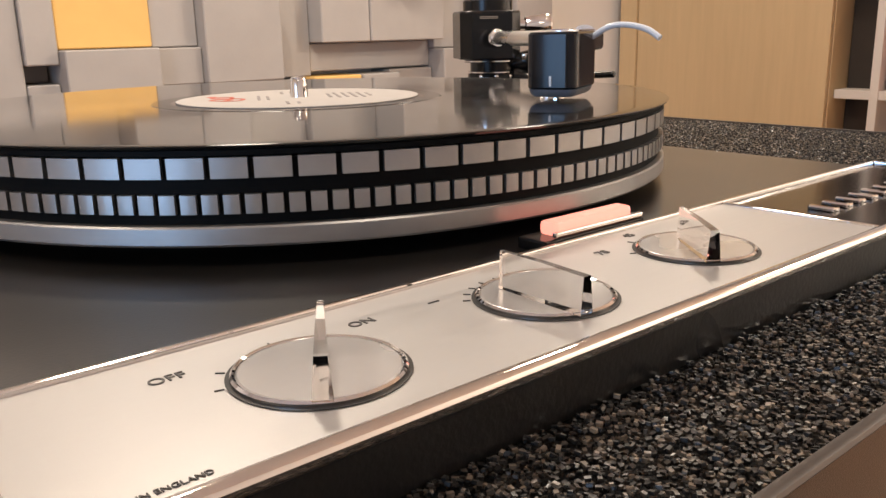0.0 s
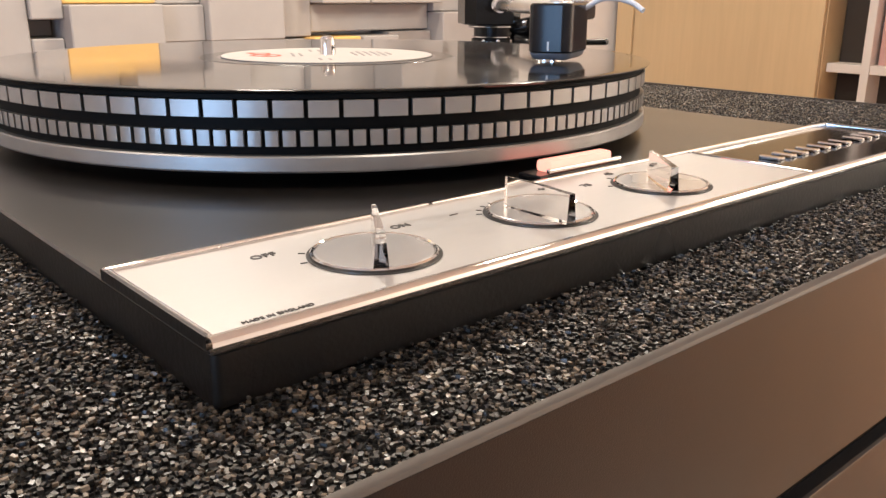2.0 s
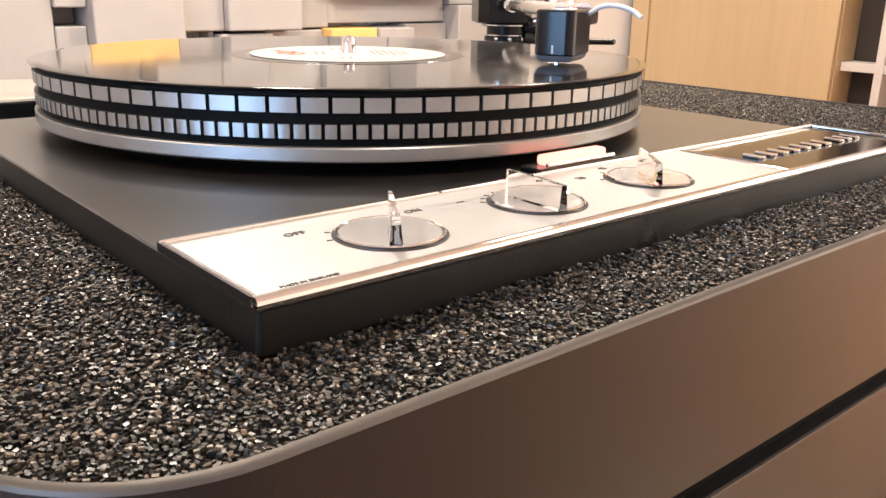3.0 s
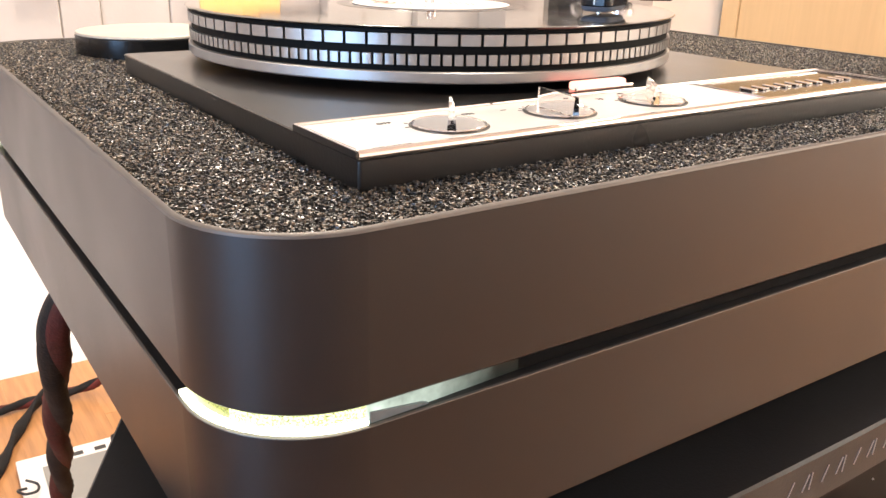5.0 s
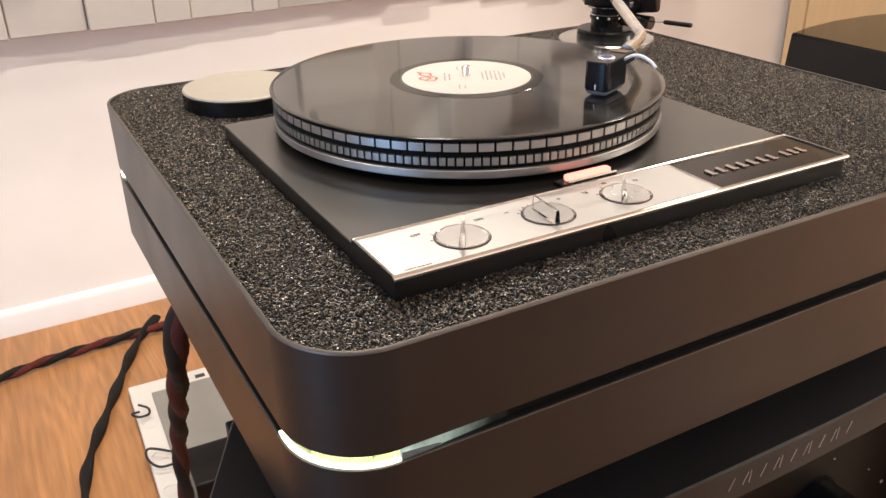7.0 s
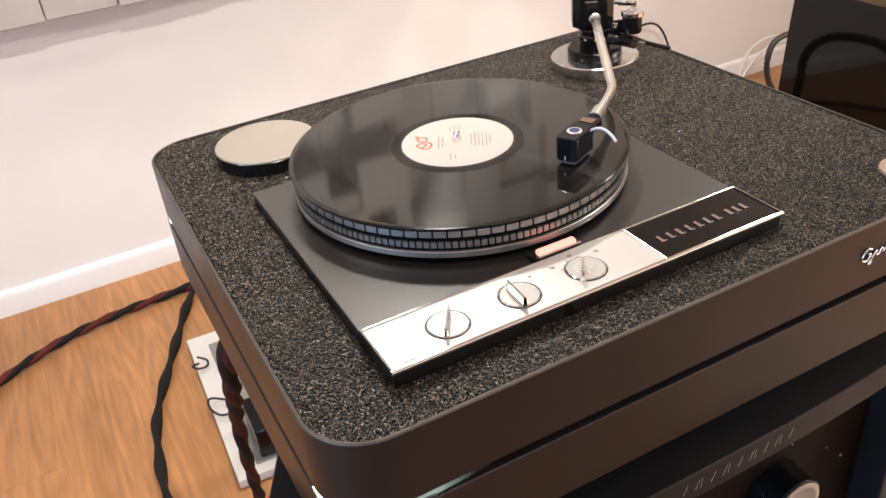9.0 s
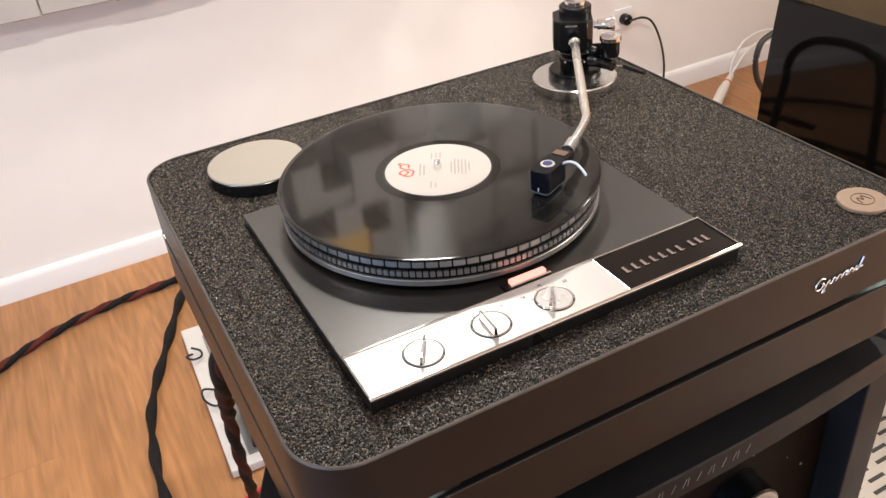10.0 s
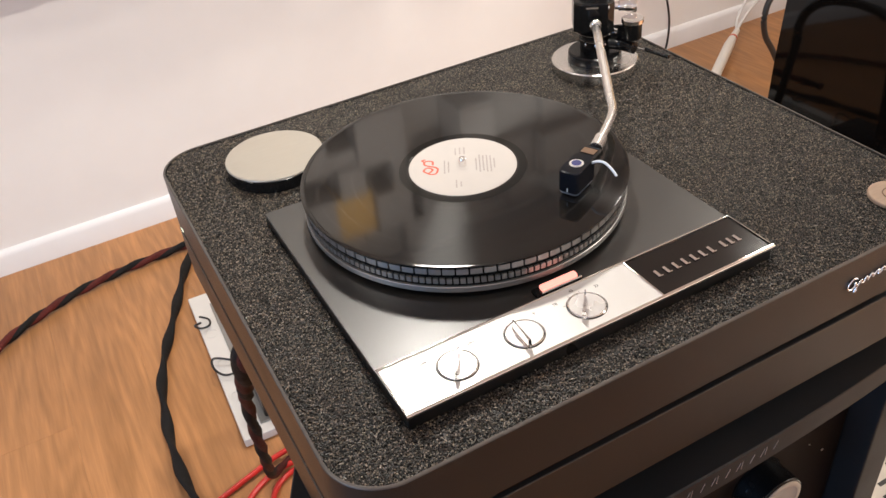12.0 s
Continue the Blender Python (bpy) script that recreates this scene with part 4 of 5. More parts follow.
record = thing("vinyl_record", (CX, CY, RZ - 0.0017), "black vinyl record with a cream label, on the platter", "record")
z = RZ
part("disc", lathe([(0.1426, z - 0.0015), (0.1438, z - 0.0011), (0.1441, z - 0.0006), (0.1438, z - 0.0004), (0.1434, z - 0.0003), (0.1395, z - 0.0003), (0.0572, z - 0.0003), (0.0570, z - 0.0002), (0.02, z - 0.0002)], (CX, CY, 0), 192), M_VINYL, record, "black grooved vinyl disc")
part("dead_wax", lathe([(0.0568, z - 0.0002), (0.0567, z - 0.00015), (0.0497, z - 0.00015), (0.0496, z - 0.0002)], (CX, CY, 0), 128, closed=True), M_DEADWAX, record, "smooth run-out ring")
label = part("label", lathe([(0.0478, z - 0.0001), (0.0478, z + 0.0002), (0.0475, z + 0.0003), (0.0040, z + 0.0003)], (CX, CY, 0), 128), M_LABEL, record, "cream paper centre label")
LT = z + 0.0004
LM = Matrix.Translation((CX, CY, LT)) @ Matrix.Rotation(radians(62), 4, "Z")
bm = bmesh.new()
for pts in (((-0.010, 0.030, 0), (-0.005, 0.0345, 0), (0.0, 0.031, 0), (-0.004, 0.0265, 0), (-0.010, 0.030, 0), (-0.011, 0.024, 0), (-0.003, 0.022, 0), (0.001, 0.026, 0)),
            ((0.000, 0.024, 0), (0.005, 0.0335, 0), (0.011, 0.033, 0), (0.010, 0.027, 0), (0.004, 0.0265, 0)), ((0.010, 0.034, 0), (0.013, 0.036, 0), (0.014, 0.033, 0))):
    sweep([LM @ p for p in spline(pts, 5)], 0.0009, 6, bm, flat=1.0)
bmesh.ops.scale(bm, vec=(1, 1, 0.12), verts=bm.verts, space=Matrix.Translation((0, 0, -LT)))
part("emblem", bm, M_RED, label, "red looped emblem on the label")
rnd = random.Random(3)
for u, v, length in [(-0.030, 0.006, 0.010), (-0.030, 0.002, 0.008), (0.025, 0.006, 0.012), (0.025, 0.002, 0.009), (0.025, -0.002, 0.011)] + [(0.0, -0.012 - 0.0032 * k, rnd.uniform(0.014, 0.034)) for k in range(6)] + [(0.0, 0.016, 0.022), (-0.002, 0.0125, 0.016)]:
    x = u - length / 2
    while x < u + length / 2:
        wd = rnd.uniform(0.0012, 0.004)
        part("print_bar", box(x, x + wd, v - 0.0006, v + 0.0006, -0.0001, 0.00008, m=LM), M_INK, label)
        x += wd + 0.0010

# ---- tonearm ----
arm = thing("tonearm", (0.432, 0.379, ZT), "black tonearm with a bright curved tube on a chrome base", "tonearm")
AX, AY = 0.4263, 0.3672
A = (AX, AY, 0)
part("base_disc", lathe([(0.0475, ZT - 0.002), (0.0488, ZT), (0.0488, ZT + 0.0096), (0.0477, ZT + 0.0108), (0.03, ZT + 0.0110)], A, 96), M_SATIN, arm, "thick turned aluminium base disc")
part("base_collar", lathe([(0.0300, ZT + 0.0110), (0.0305, ZT + 0.0125), (0.0300, ZT + 0.0190), (0.0285, ZT + 0.0205), (0.016, ZT + 0.0205)], A, 72), M_BLACK, arm)
column = part("column", lathe([(0.0165, ZT + 0.0205), (0.0165, ZT + 0.0300), (0.0180, ZT + 0.0305), (0.0180, ZT + 0.0335), (0.0162, ZT + 0.0340), (0.0162, ZT + 0.0416), (0.0205, ZT + 0.0420), (0.0205, ZT + 0.0438)], A, 56), M_BLACK, arm)
part("column_ring", lathe([(0.0181, ZT + 0.0346), (0.0181, ZT + 0.0352)], A, 56), M_CHROME, column, "thin chrome ring")
part("column_ring", lathe([(0.0206, ZT + 0.0425), (0.0206, ZT + 0.0431)], A, 56), M_CHROME, column, "thin chrome ring")
for a in (200, 235, 270, 300):
    c = Vector((AX + 0.0183 * math.cos(radians(a)), AY + 0.0183 * math.sin(radians(a)), ZT + 0.032))
    part("column_screw", lathe([(0.0014, 0), (0.0014, 0.0008), (0.0009, 0.0011)], c, 12, Matrix.Rotation(radians(a), 3, "Z") @ Matrix.Rotation(radians(90), 3, "Y")), M_CHROME, column)
P0, P1, P2 = Vector((0.412, 0.348, 1.1495)), Vector((0.303, 0.176, 1.1500)), Vector((0.258, 0.140, 1.1510))
d0 = (P1 - P0).normalized()
ang = math.atan2(d0.y, d0.x)
HM = Matrix.Translation((0.429, 0.376, 0)) @ Matrix.Rotation(ang + math.pi / 2, 4, "Z")
hx, hy0, hy1, hc = 0.0222, -0.0215, 0.0255, 0.0075
outline = [(-hx + hc, hy0), (hx - hc, hy0), (hx, hy0 + hc), (hx, hy1 - hc), (hx - hc, hy1), (-hx + hc, hy1), (-hx, hy1 - hc), (-hx, hy0 + hc)]
part("bearing_housing", rings([[HM @ Vector((x * k, y * k, z)) for x, y in outline] for k, z in ((0.97, ZT + 0.0440), (1.0, ZT + 0.0446), (1.0, ZT + 0.0760), (0.985, ZT + 0.0774), (0.95, ZT + 0.0780))]), M_BLACK, arm, "black block bearing housing")
part("housing_neck", lathe([(0.018, ZT + 0.0775), (0.0185, ZT + 0.0780), (0.0185, ZT + 0.0855), (0.0175, ZT + 0.0865)], (0.439, 0.385, 0), 40), M_BLACK, arm)
part("top_knob", lathe([(0.0115, ZT + 0.0865), (0.0120, ZT + 0.0870), (0.0120, ZT + 0.0915), (0.0110, ZT + 0.0923)], (0.439, 0.385, 0), 40), M_CHROME, arm, "chrome top adjuster")
for zz in (ZT + 0.0725, ZT + 0.0735):
    part("marking_bar", box(-0.009, 0.004, -0.0222, -0.0219, zz, zz + 0.0005, m=HM), M_ENGRAVE, arm)
side = Matrix.Rotation(ang + math.pi / 2, 3, "Z") @ Matrix.Rotation(radians(90), 3, "Y")
c = HM @ Vector((0.0235, -0.004, ZT + 0.0675))
part("side_knob", lathe([(0.0042, 0), (0.0042, 0.004), (0.0060, 0.0045), (0.0062, 0.009), (0.0074, 0.016), (0.0080, 0.018), (0.0080, 0.0225), (0.0074, 0.0235), (0.0052, 0.0232), (0.0048, 0.0215)], c, 32, side), M_CHROME, arm, "chrome side adjuster")
dial_at = Vector((0.4470, 0.3290, ZT + 0.0405))
dial = part("bias_dial", lathe([(0.0095, 0), (0.0105, 0.002), (0.0105, 0.0175), (0.0095, 0.0180)], dial_at, 40), M_BLACK, arm, "black bias dial")
part("dial_cap", lathe([(0.0115, 0.0180), (0.0120, 0.0186), (0.0120, 0.0225), (0.0112, 0.0232)], dial_at, 40), M_CHROME, dial, "chrome dial cap")
part("bracket", sweep(spline([(AX + 0.012, AY - 0.010, ZT + 0.040), (0.446, 0.346, ZT + 0.043), tuple(dial_at + Vector((0, 0, 0.006)))], 6), 0.0074, 12), M_BLACK, arm)
part("lift_bracket", sweep(spline([(AX + 0.006, AY - 0.014, ZT + 0.031), (0.444, 0.345, ZT + 0.029), (0.4500, 0.3270, ZT + 0.0285)], 6), 0.0068, 12), M_BLACK, arm)
part("bracket_screw", lathe([(0.0035, 0), (0.0038, 0.001), (0.0036, 0.004), (0.003, 0.0045)], (0.4405, 0.3480, ZT + 0.0430), 20), M_CHROME, arm)
L0, L1, L2 = Vector((0.4500, 0.3270, ZT + 0.0300)), Vector((0.4520, 0.3110, ZT + 0.0318)), Vector((0.4560, 0.2780, ZT + 0.0335))
part("lift_rod", sweep([L0, L0.lerp(L1, 0.5), L1], 0.0008, 8), M_CHROME, arm)
part("lift_handle", sweep([L1, L1.lerp(L2, 0.03), L1.lerp(L2, 0.97), L2], lambda t: 0.0018 if t < 0.1 or t > 0.95 else 0.0023, 12), M_BLACK, arm, "slim black lift lever handle")
line = [P0.lerp(P1, k / 10) for k in range(9)] + spline([P0.lerp(P1, 0.86), P0.lerp(P1, 0.95), P1 + (P2 - P1) * 0.12 + Vector((0.001, 0.002, 0)), P1.lerp(P2, 0.45), P2], 6)[1:]
part("arm_tube", sweep(line, lambda t: 0.0046 - 0.0008 * t, 20), M_TUBE, arm, "bright polished curved arm tube", 60)
part("tube_socket", lathe([(0.0052, -0.004), (0.0066, -0.002), (0.0066, 0.004), (0.0056, 0.006)], P0, 28, d0.to_track_quat("Z", "Y").to_matrix()), M_CHROME, arm)
part("shell_collar", sweep([P2 - (P2 - P1).normalized() * 0.012, P2 - (P2 - P1).normalized() * 0.002, P2 + (P2 - P1).normalized() * 0.006], 0.0056, 18), M_TUBE, arm)
# Headshell and cartridge, on the record.
HS = Vector((0.254, 0.137, 0))
hd = (Vector((0.2105, 0.1155, 0)) - HS).normalized()
SM = Matrix.Translation((HS.x, HS.y, 0)) @ Matrix.Rotation(math.atan2(hd.y, hd.x), 4, "Z")
shell_part = part("headshell", box(0.003, 0.030, -0.0088, 0.0088, 1.1470, 1.1541, 0.0020, 3, m=SM), M_BLACK, arm, "black headshell")


def head_block(rect, profile):
    return rings([[SM @ Vector((x, y, z)) for x, y in rrect(*rect, inset=i, seg=6)] for i, z in profile])


cart = part("cartridge", head_block((0.017, 0.0495, -0.0092, 0.0092, 0.0042), [(0.0006, 1.1346), (0, 1.1352), (0, 1.1535), (0.0008, 1.1543)]), M_CART, arm, "gloss blue-black cartridge with rounded corners")
part("face_line", box(0.0494, 0.0497, -0.0004, 0.0004, 1.1356, 1.1392, m=SM), M_IVORY, cart)
part("cartridge_skirt", head_block((0.019, 0.0496, -0.0092, 0.0092, 0.0045), [(0.0024, 1.1318), (0.0010, 1.1328), (0.0002, 1.1345)]), M_SKIRTGREY, cart, "bluish grey tapered plastic skirt")
part("stylus", sweep([SM @ Vector((0.036, 0, 1.1325)), SM @ Vector((0.041, 0, 1.1305)), SM @ Vector((0.0425, 0, RZ - 0.0002))], 0.0006, 8), M_CHROME, cart)
c = SM @ Vector((0.034, 0, 1.1544))
em = part("shell_badge", lathe([(0.0060, -0.0002), (0.0060, 0.0004), (0.0055, 0.0006)], c, 40), M_TUBE, shell_part, "oval silver edged blue badge")
part("badge_inlay", lathe([(0.0041, 0.0006), (0.0041, 0.0008)], c, 36), material("blue_enamel", (0.03, 0.035, 0.16), 0.3), em, "blue enamel inlay")
# Brown bar put in for a tan reflection on the dark headshell top.
part("shell_reflection", box(0.008, 0.016, -0.006, 0.006, 1.1544, 1.1548, m=SM), M_BROWNINK, shell_part)
for z0 in (1.1475, 1.1430):
    part("side_marking", box(0.022, 0.029, -0.0094 - 0.0008, -0.0094, z0 - 0.001, z0, m=SM) if z0 > 1.145 else box(0.022, 0.029, -0.0098, -0.0091, z0 - 0.001, z0, m=SM), M_IVORY, cart)
sidev = SM.to_3x3() @ Vector((0, 1, 0))
F0 = SM @ Vector((0.024, 0.0085, 1.1520))
tip = Vector((0.2405, 0.0915, 1.1515))
mid = F0.lerp(tip, 0.5) + Vector((0.002, 0.001, 0.0045))
part("finger_lift", sweep(spline([F0, F0.lerp(mid, 0.5) + Vector((0, 0, 0.0015)), mid, mid.lerp(tip, 0.6) + Vector((0, 0, 0.0012)), tip], 6), 0.0011, 10), M_IVORY, shell_part, "pale curved finger lift")

# Round cover that rests on the mat.
puck = thing("round_cover", (0.0421, 0.3803, ZT - 0.0016), "round black puck with a champagne metal top, on the mat", "round cover")
part("body", lathe([(0.0484, 0), (0.0494, 0.0008), (0.0494, 0.0125), (0.0489, 0.0130)], BASE[puck.name], 96), M_BLACK, puck)
part("top", lathe([(0.0487, 0.0130), (0.0491, 0.0134), (0.0487, 0.0146), (0.0479, 0.0149)], BASE[puck.name], 96), M_BEIGE, puck, "champagne brushed metal top")

# ---- loudspeaker and cables ----
spk = thing("loudspeaker", (1.32, 0.53, 0), "tall black piano lacquer loudspeaker cabinet", "loudspeaker")
# Bowed rear wall; the sides draw in a little towards the top.
plan = [(1.12, 0.34), (1.52, 0.34), (1.52, 0.69), (1.45, 0.722), (1.36, 0.737), (1.27, 0.737), (1.18, 0.724), (1.12, 0.706)]
bm = rings([[(1.32 + (x - 1.32) * k, 0.53 + (y - 0.53) * k, z) for x, y in plan] for z, k in ((0.03, 1.012), (0.40, 1.012), (0.62, 1.009), (0.78, 1.0), (0.90, 0.982), (0.962, 0.968), (0.966, 0.962), (0.967, 0.95))])
part("cabinet", bm, M_PIANO, spk, sharp=25)
part("base", box(1.10, 1.54, 0.32, 0.735, 0.0, 0.03, 0.004), M_BLACK, spk)
part("front_baffle", box(1.135, 1.505, 0.322, 0.334, 0.05, 0.954, 0.003), M_BLACK, spk)


def cable(name, pts, r, mat, label, category="cable", n=10, seg=10):
    t = thing(name, pts[0], label, category)
    part("jacket", sweep(spline(pts, n), r, seg), mat, t, sharp=80)
    return t


def twisted(name, pts, r, m1, m2, label, turn, strand=0.86, n=26):
    t = thing(name, pts[0], label, "cable")
    line = spline(pts, n)
    for k, m in ((0, m1), (1, m2)):
        part("strand", sweep(line, r * strand, 9, twist=turn, offset=r * 0.16, phase=k * math.pi, flat=0.85), m, t, sharp=80)
    return t


twisted("power_cable", [(-1.15, 1.15, 0.018), (-0.85, 1.42, 0.018), (-0.66, 1.60, 0.018), (-0.508, 1.765, 0.018), (-0.343, 1.865, 0.018), (-0.169, 1.915, 0.018), (0.06, 1.935, 0.018), (0.25, 1.90, 0.05), (0.33, 1.70, 0.25), (0.30, 1.2, 0.30)],
        0.0138, M_BRAID_BLACK, M_BRAID_RED, "thick braided black and dark red power cable on the floor", 39)
flat = thing("speaker_cable", (0.14, 1.98, 0.03), "flat twisted black braided cable on the floor", "cable")
part("sleeve", sweep(spline([(0.14, 1.98, 0.03), (0.052, 1.865, 0.016), (-0.053, 1.624, 0.016), (-0.128, 1.44, 0.016), (-0.158, 1.32, 0.016), (-0.178, 1.135, 0.016), (-0.171, 0.98, 0.016), (-0.14, 0.80, 0.016), (-0.02, 0.55, 0.016)], 20),
                     0.0145, 14, twist=19, flat=0.55), M_BRAID_BLACK, flat, sharp=80)
twisted("hanging_cable", [(-0.015, 0.300, 0.956), (-0.040, 0.306, 0.953), (-0.054, 0.322, 0.925), (-0.054, 0.350, 0.88), (-0.050, 0.415, 0.80), (-0.043, 0.505, 0.70), (-0.038, 0.585, 0.60), (-0.034, 0.645, 0.48), (-0.022, 0.75, 0.28), (-0.006, 0.88, 0.09), (0.03, 0.95, 0.02), (0.15, 1.0, 0.018)],
        0.0112, M_BRAID_BLACK, M_BRAID_DARKRED, "thick braided black and dark red cable hanging behind the rack", 30)
for k, pts in enumerate(([(-0.17, 0.93, 0.008), (-0.06, 0.965, 0.01), (0.04, 0.985, 0.02), (0.14, 0.96, 0.05), (0.22, 0.90, 0.12)],
                         [(-0.10, 0.88, 0.008), (-0.04, 0.93, 0.008), (0.02, 0.95, 0.012), (0.12, 0.92, 0.05), (0.22, 0.86, 0.10)],
                         [(-0.04, 0.82, 0.008), (-0.01, 0.90, 0.008), (0.05, 0.93, 0.012), (0.14, 0.89, 0.04)])):
    cable("red_cable", pts, 0.0065, M_REDCABLE, "bright red cable on the floor by the rack")
cond = thing("power_conditioner", (0.20, 1.35, 0), "flat white power conditioner with a grey top, on the floor", "power conditioner")
CM = Matrix.Translation((0.20, 1.35, 0)) @ Matrix.Rotation(radians(-2.2), 4, "Z")
part("case", box(-0.215, 0.22, -0.30, 0.295, 0.004, 0.028, 0.004, m=CM), M_WHITEPLASTIC, cond, "low white case")
part("top_plate", box(-0.165, 0.20, -0.27, 0.235, 0.0281, 0.033, 0.002, m=CM), M_GREYBOX, cond, "grey steel top plate")
for k in range(5):
    part("vent_slot", box(-0.10 + k * 0.05, -0.075 + k * 0.05, 0.252, 0.268, 0.0275, 0.0288, 0.0003, 1, m=CM), M_BLACKINK, cond)
for k in range(3):
    part("socket", lathe([(0.016, 0.0275), (0.0175, 0.029), (0.016, 0.0295), (0.0155, 0.0285)], CM @ Vector((-0.19, -0.15 + k * 0.13, 0)), 24, closed=True), M_WHITEPLASTIC, cond)
trafo = thing("transformer_box", (0.19, 1.15, 0.033), "matt black transformer box on the power conditioner", "transformer")
part("housing", box(-0.150, 0.12, -0.262, -0.13, 0.0331, 0.11, 0.006, m=CM), M_BLACK, trafo)
for pts in ([(0.0, 1.52, 0.036), (-0.018, 1.505, 0.045), (-0.005, 1.485, 0.045), (0.018, 1.49, 0.042), (0.022, 1.515, 0.042), (0.002, 1.53, 0.05)],
            [(0.04, 1.31, 0.045), (-0.01, 1.345, 0.05), (-0.02, 1.31, 0.05), (0.0, 1.275, 0.045), (0.05, 1.265, 0.05)]):
    cable("thin_cable", pts, 0.003, M_BLACKCABLE, "thin black cable loop on the power conditioner")

out = thing("wall_outlet", (1.945, Y1, 0.368), "white wall socket with a black plug", "wall socket")
part("plate", box(1.892, 1.972, Y1 - 0.010, Y1 - 0.001, 0.328, 0.408, 0.003), M_WALL, out)
part("plug", lathe([(0.021, 0.0), (0.022, 0.004), (0.021, 0.028), (0.013, 0.036)], (1.932, Y1 - 0.010, 0.368), 28, KN), M_BLACK, out, "black mains plug")
cable("mains_cord", [(1.932, Y1 - 0.045, 0.368), (1.99, Y1 - 0.06, 0.372), (2.04, Y1 - 0.06, 0.335), (2.09, Y1 - 0.055, 0.24), (2.118, Y1 - 0.05, 0.13), (2.11, Y1 - 0.05, 0.03), (2.06, Y1 - 0.07, 0.008), (1.9, Y1 - 0.10, 0.006)], 0.0045, M_BLACKCABLE, "black mains cord hanging from the wall socket")
conn = thing("cable_connector", (2.2, 1.86, 0.03), "white tapered cable connector lying by the wall", "connector")
part("barrel", sweep([Vector(p) for p in ((2.02, 1.74, 0.05), (2.04, 1.755, 0.05), (2.28, 1.93, 0.05), (2.33, 1.965, 0.05), (2.40, 2.01, 0.055))], lambda t: 0.020 if t < 0.6 else 0.016 if t < 0.85 else 0.011, 24), M_WHITEPLASTIC, conn)
part("ring", sweep([Vector((2.335, 1.968, 0.05)), Vector((2.345, 1.975, 0.05))], 0.0165, 24), M_RED, conn, "thin red marking ring")
for off in (0.0, 0.03):
    cable("white_cord", [(2.39, 2.005, 0.055), (2.45, 2.03 + off, 0.085), (2.53, 2.05 + off, 0.125 + off), (2.64, 2.05, 0.155 + off), (2.76, 1.95, 0.15), (2.80, 1.7, 0.08)], 0.006, M_WHITECABLE, "pale grey cord running from the connector")
cable("thick_black_cable", [(2.12, 1.40, 0.016), (2.05, 1.41, 0.12), (1.95, 1.42, 0.29), (1.895, 1.42, 0.37), (1.880, 1.42, 0.44), (1.905, 1.42, 0.495), (1.98, 1.41, 0.50), (2.10, 1.38, 0.40), (2.25, 1.3, 0.20), (2.35, 1.25, 0.02)], 0.0095, M_BLACKCABLE, "thick black cable looping up behind the loudspeaker")

cable("thick_black_cable", [(0.70, 1.12, 0.014), (0.70, 1.04, 0.35), (0.70, 1.002, 0.587), (0.70, 0.999, 0.667), (0.70, 0.977, 0.714), (0.70, 0.932, 0.748), (0.70, 0.878, 0.763), (0.70, 0.831, 0.767), (0.70, 0.783, 0.760), (0.70, 0.745, 0.725), (0.70, 0.72, 0.50), (0.70, 0.70, 0.014)], 0.011, M_BLACKCABLE, "thick black cable arching beside the rack, mirrored in the loudspeaker")

# ---- many small pieces ----
PW_, seam = 0.200, -0.1735
k0 = math.floor((X0 - seam) / PW_)
rnd = random.Random(11)
BUTT = -2  # the row whose end joint lies open to view
k = k0
while seam + k * PW_ < X1:
    xa, xb = max(seam + k * PW_, X0) + 0.0001, min(seam + (k + 1) * PW_, X1) - 0.0001
    y = Y0 - (0.0 if k == BUTT else 0.9 if k in (-1, 0) else rnd.uniform(0, 1.2))
    while y < Y1:
        ln = (1.367 - Y0) / 3 if k == BUTT else 2.15 if k in (-1, 0) else rnd.uniform(1.5, 2.1)
        ya, yb = max(y, Y0), min(y + ln, Y1) - 0.0006
        if yb - ya > 0.05 and xb - xa > 0.01:
            part("plank", box(xa, xb, ya, yb, -0.0039, 0.0, 0.00012, 1), M_OAK, floor)
        y += ln
    k += 1


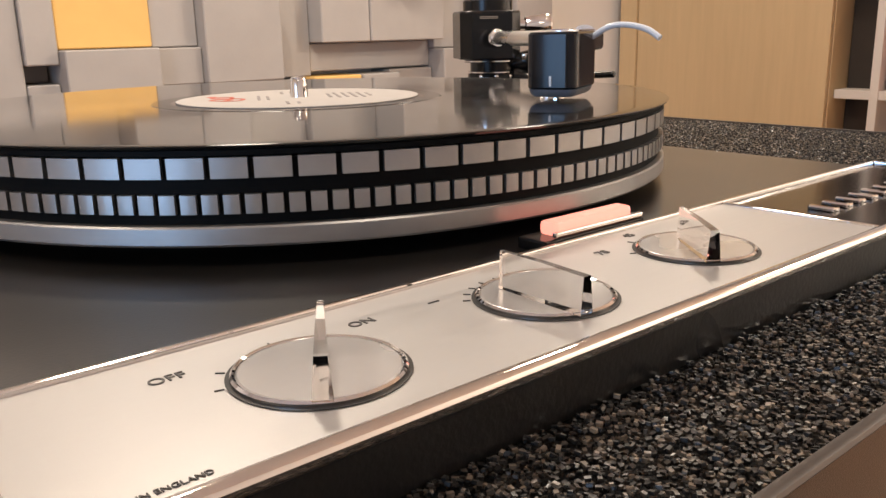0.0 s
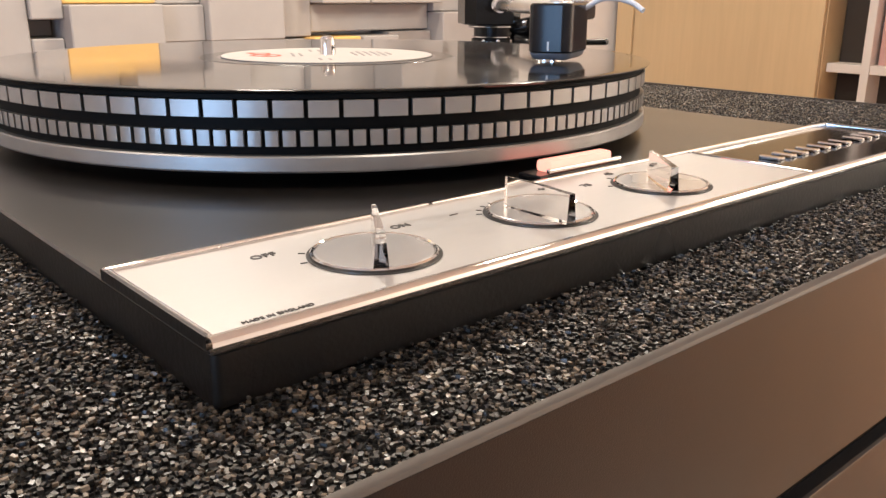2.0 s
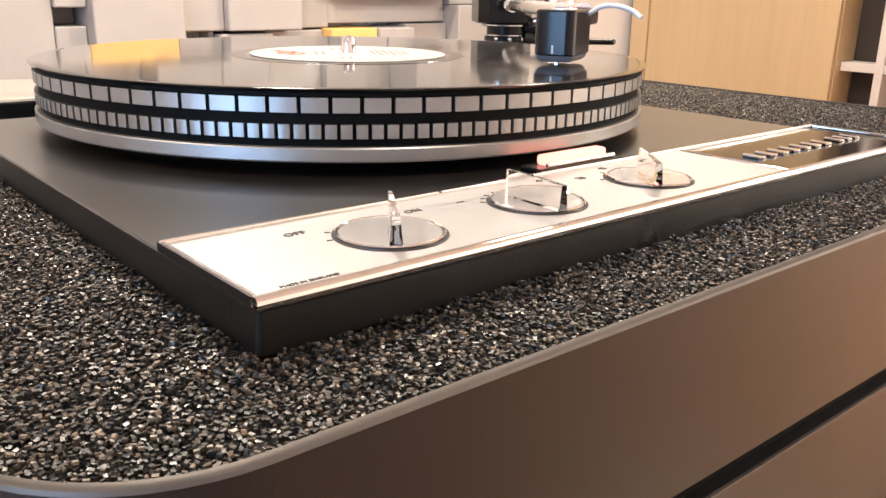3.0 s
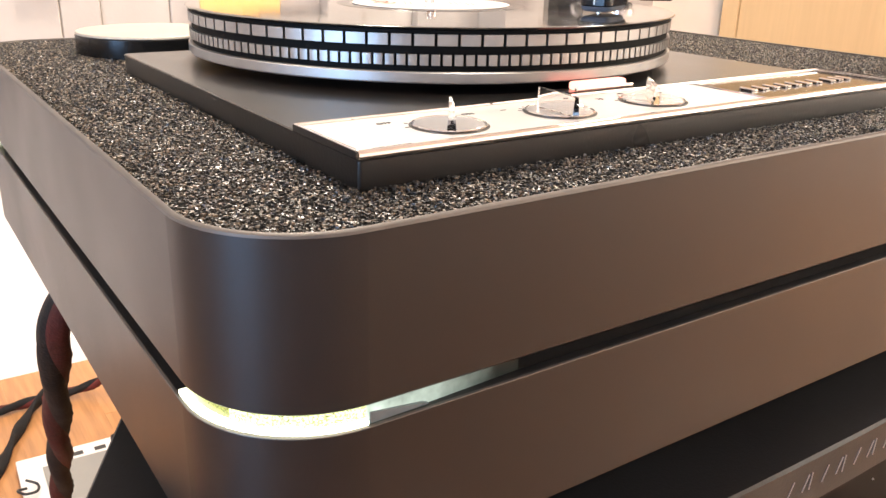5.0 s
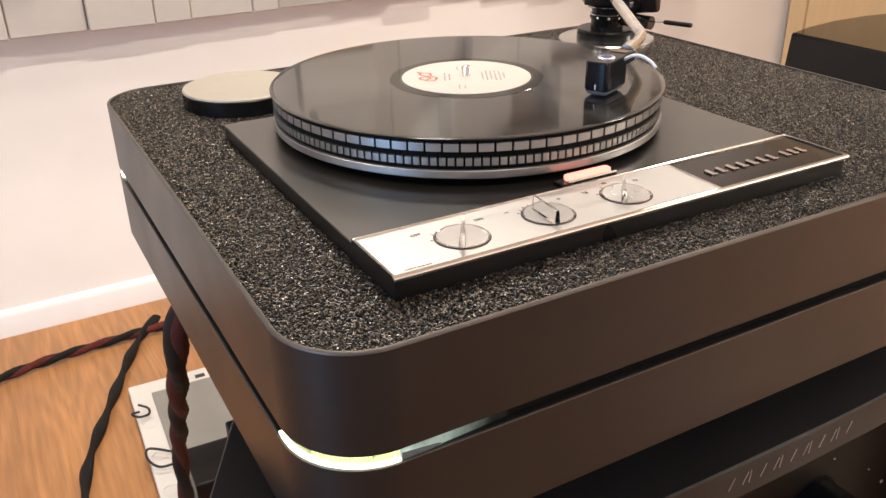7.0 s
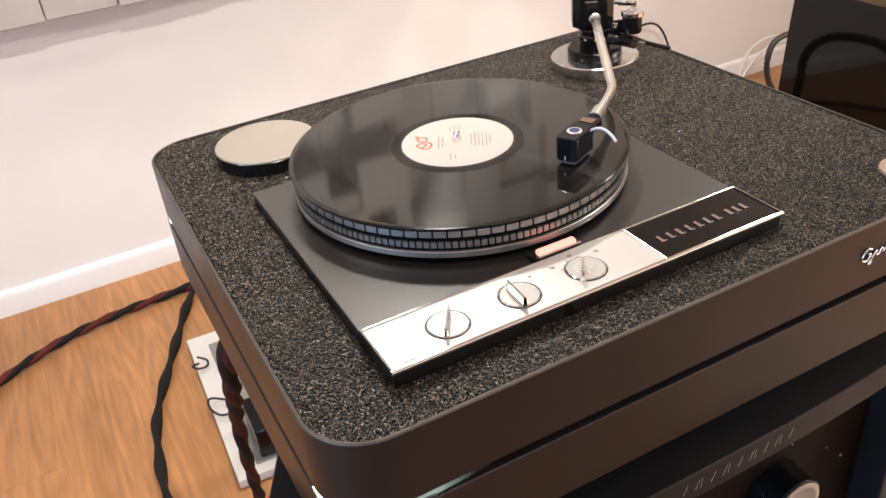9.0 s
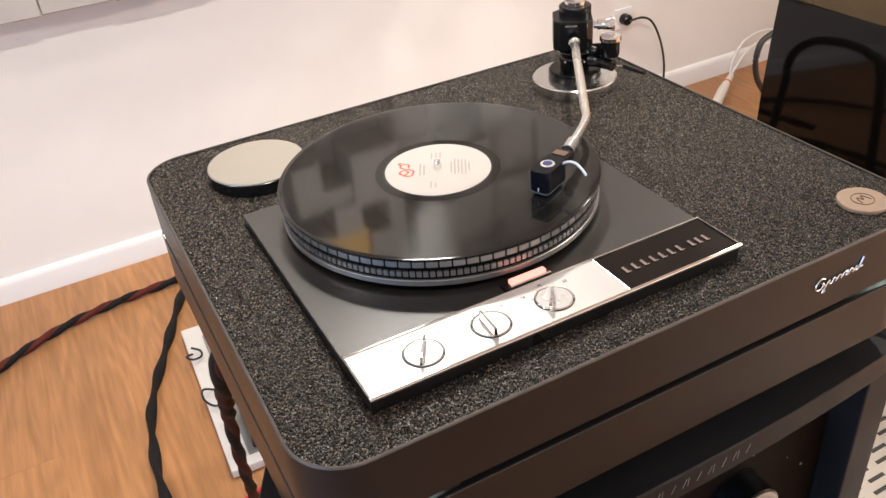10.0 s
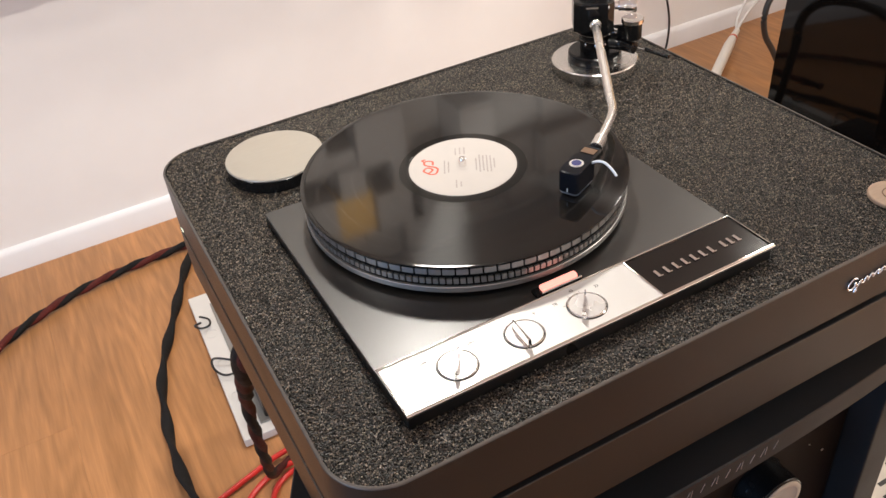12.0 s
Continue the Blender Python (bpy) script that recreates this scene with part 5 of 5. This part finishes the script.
def grains():
    """Loose-looking rubber grains all over the mat, outside the deck."""
    rng = np.random.default_rng(4)
    step = 0.00098
    xs = np.arange(PX0 + 0.0034, PX1 - 0.0034, step)
    ys = np.arange(PY0 + 0.0034, PY1 - 0.0034, step)
    gx, gy = np.meshgrid(xs, ys)
    p = np.stack([gx.ravel(), gy.ravel()], 1) + rng.uniform(-0.00046, 0.00046, (gx.size, 2))
    keep = ~((p[:, 0] > -0.0002) & (p[:, 0] < PW + 0.0002) & (p[:, 1] > -0.0002) & (p[:, 1] < PD + 0.0002))
    keep &= (p[:, 0] - AX) ** 2 + (p[:, 1] - AY) ** 2 > 0.0482 ** 2
    keep &= (p[:, 0] - 0.0421) ** 2 + (p[:, 1] - 0.3803) ** 2 > 0.0488 ** 2
    keep &= (p[:, 0] - 0.470) ** 2 + (p[:, 1] - 0.003) ** 2 > 0.0205 ** 2
    for cx, sx in ((CXL, -1), (CXR, 1)):
        for cy, sy in ((CYF, -1), (CYB, 1)):
            keep &= ~(((p[:, 0] - cx) * sx > 0) & ((p[:, 1] - cy) * sy > 0) & (np.hypot(p[:, 0] - cx, p[:, 1] - cy) > PR - 0.0034))
    p = p[keep]
    n = len(p)
    corner = np.array([[x, y, z] for x in (-1, 1) for y in (-0.68, 0.68) for z in (-0.6, 0.6)], float) * 0.80
    # Pressed grains: turned about the upright at will, and tilted a little.
    turn, lean, side = rng.uniform(0, 2 * math.pi, n), rng.normal(0, 0.18, n), rng.normal(0, 0.18, n)
    a, b, c, d = np.cos(turn / 2), lean / 2, side / 2, np.sin(turn / 2)
    length = np.sqrt(a * a + b * b + c * c + d * d)
    a, b, c, d = a / length, b / length, c / length, d / length
    R = np.stack([np.stack([1 - 2 * (c * c + d * d), 2 * (b * c - a * d), 2 * (b * d + a * c)], 1),
                  np.stack([2 * (b * c + a * d), 1 - 2 * (b * b + d * d), 2 * (c * d - a * b)], 1),
                  np.stack([2 * (b * d - a * c), 2 * (c * d + a * b), 1 - 2 * (b * b + c * c)], 1)], 1)
    size = rng.uniform(0.00046, 0.00080, (n, 1, 1)) * rng.uniform(0.86, 1.04, (n, 8, 1))
    v = np.einsum("nij,kj->nki", R, corner) * size
    v[:, :, :2] += p[:, None, :]
    v[:, :, 2] += ZT - 0.0010 - 0.0026 * rng.uniform(0, 1, (n, 1)) ** 1.6
    f = np.array([[0, 1, 3], [0, 3, 2], [4, 6, 7], [4, 7, 5], [0, 4, 5], [0, 5, 1], [2, 3, 7], [2, 7, 6], [1, 5, 7], [1, 7, 3]])  # a pebble without its underside
    faces = (f[None] + 8 * np.arange(n)[:, None, None]).reshape(-1, 3)
    base = np.array(BASE[plinth.name])
    me = bpy.data.meshes.new("rubber_granulate")
    me.from_pydata(((v.reshape(-1, 3) - base) * UNIT).tolist(), [], faces.tolist())
    me.materials.append(M_GRAIN)
    ob = new("rubber_granulate", me)
    ob.parent = granulate
    return tagged(ob, "loose black and grey rubber granulate", kind="stuff")


grains()
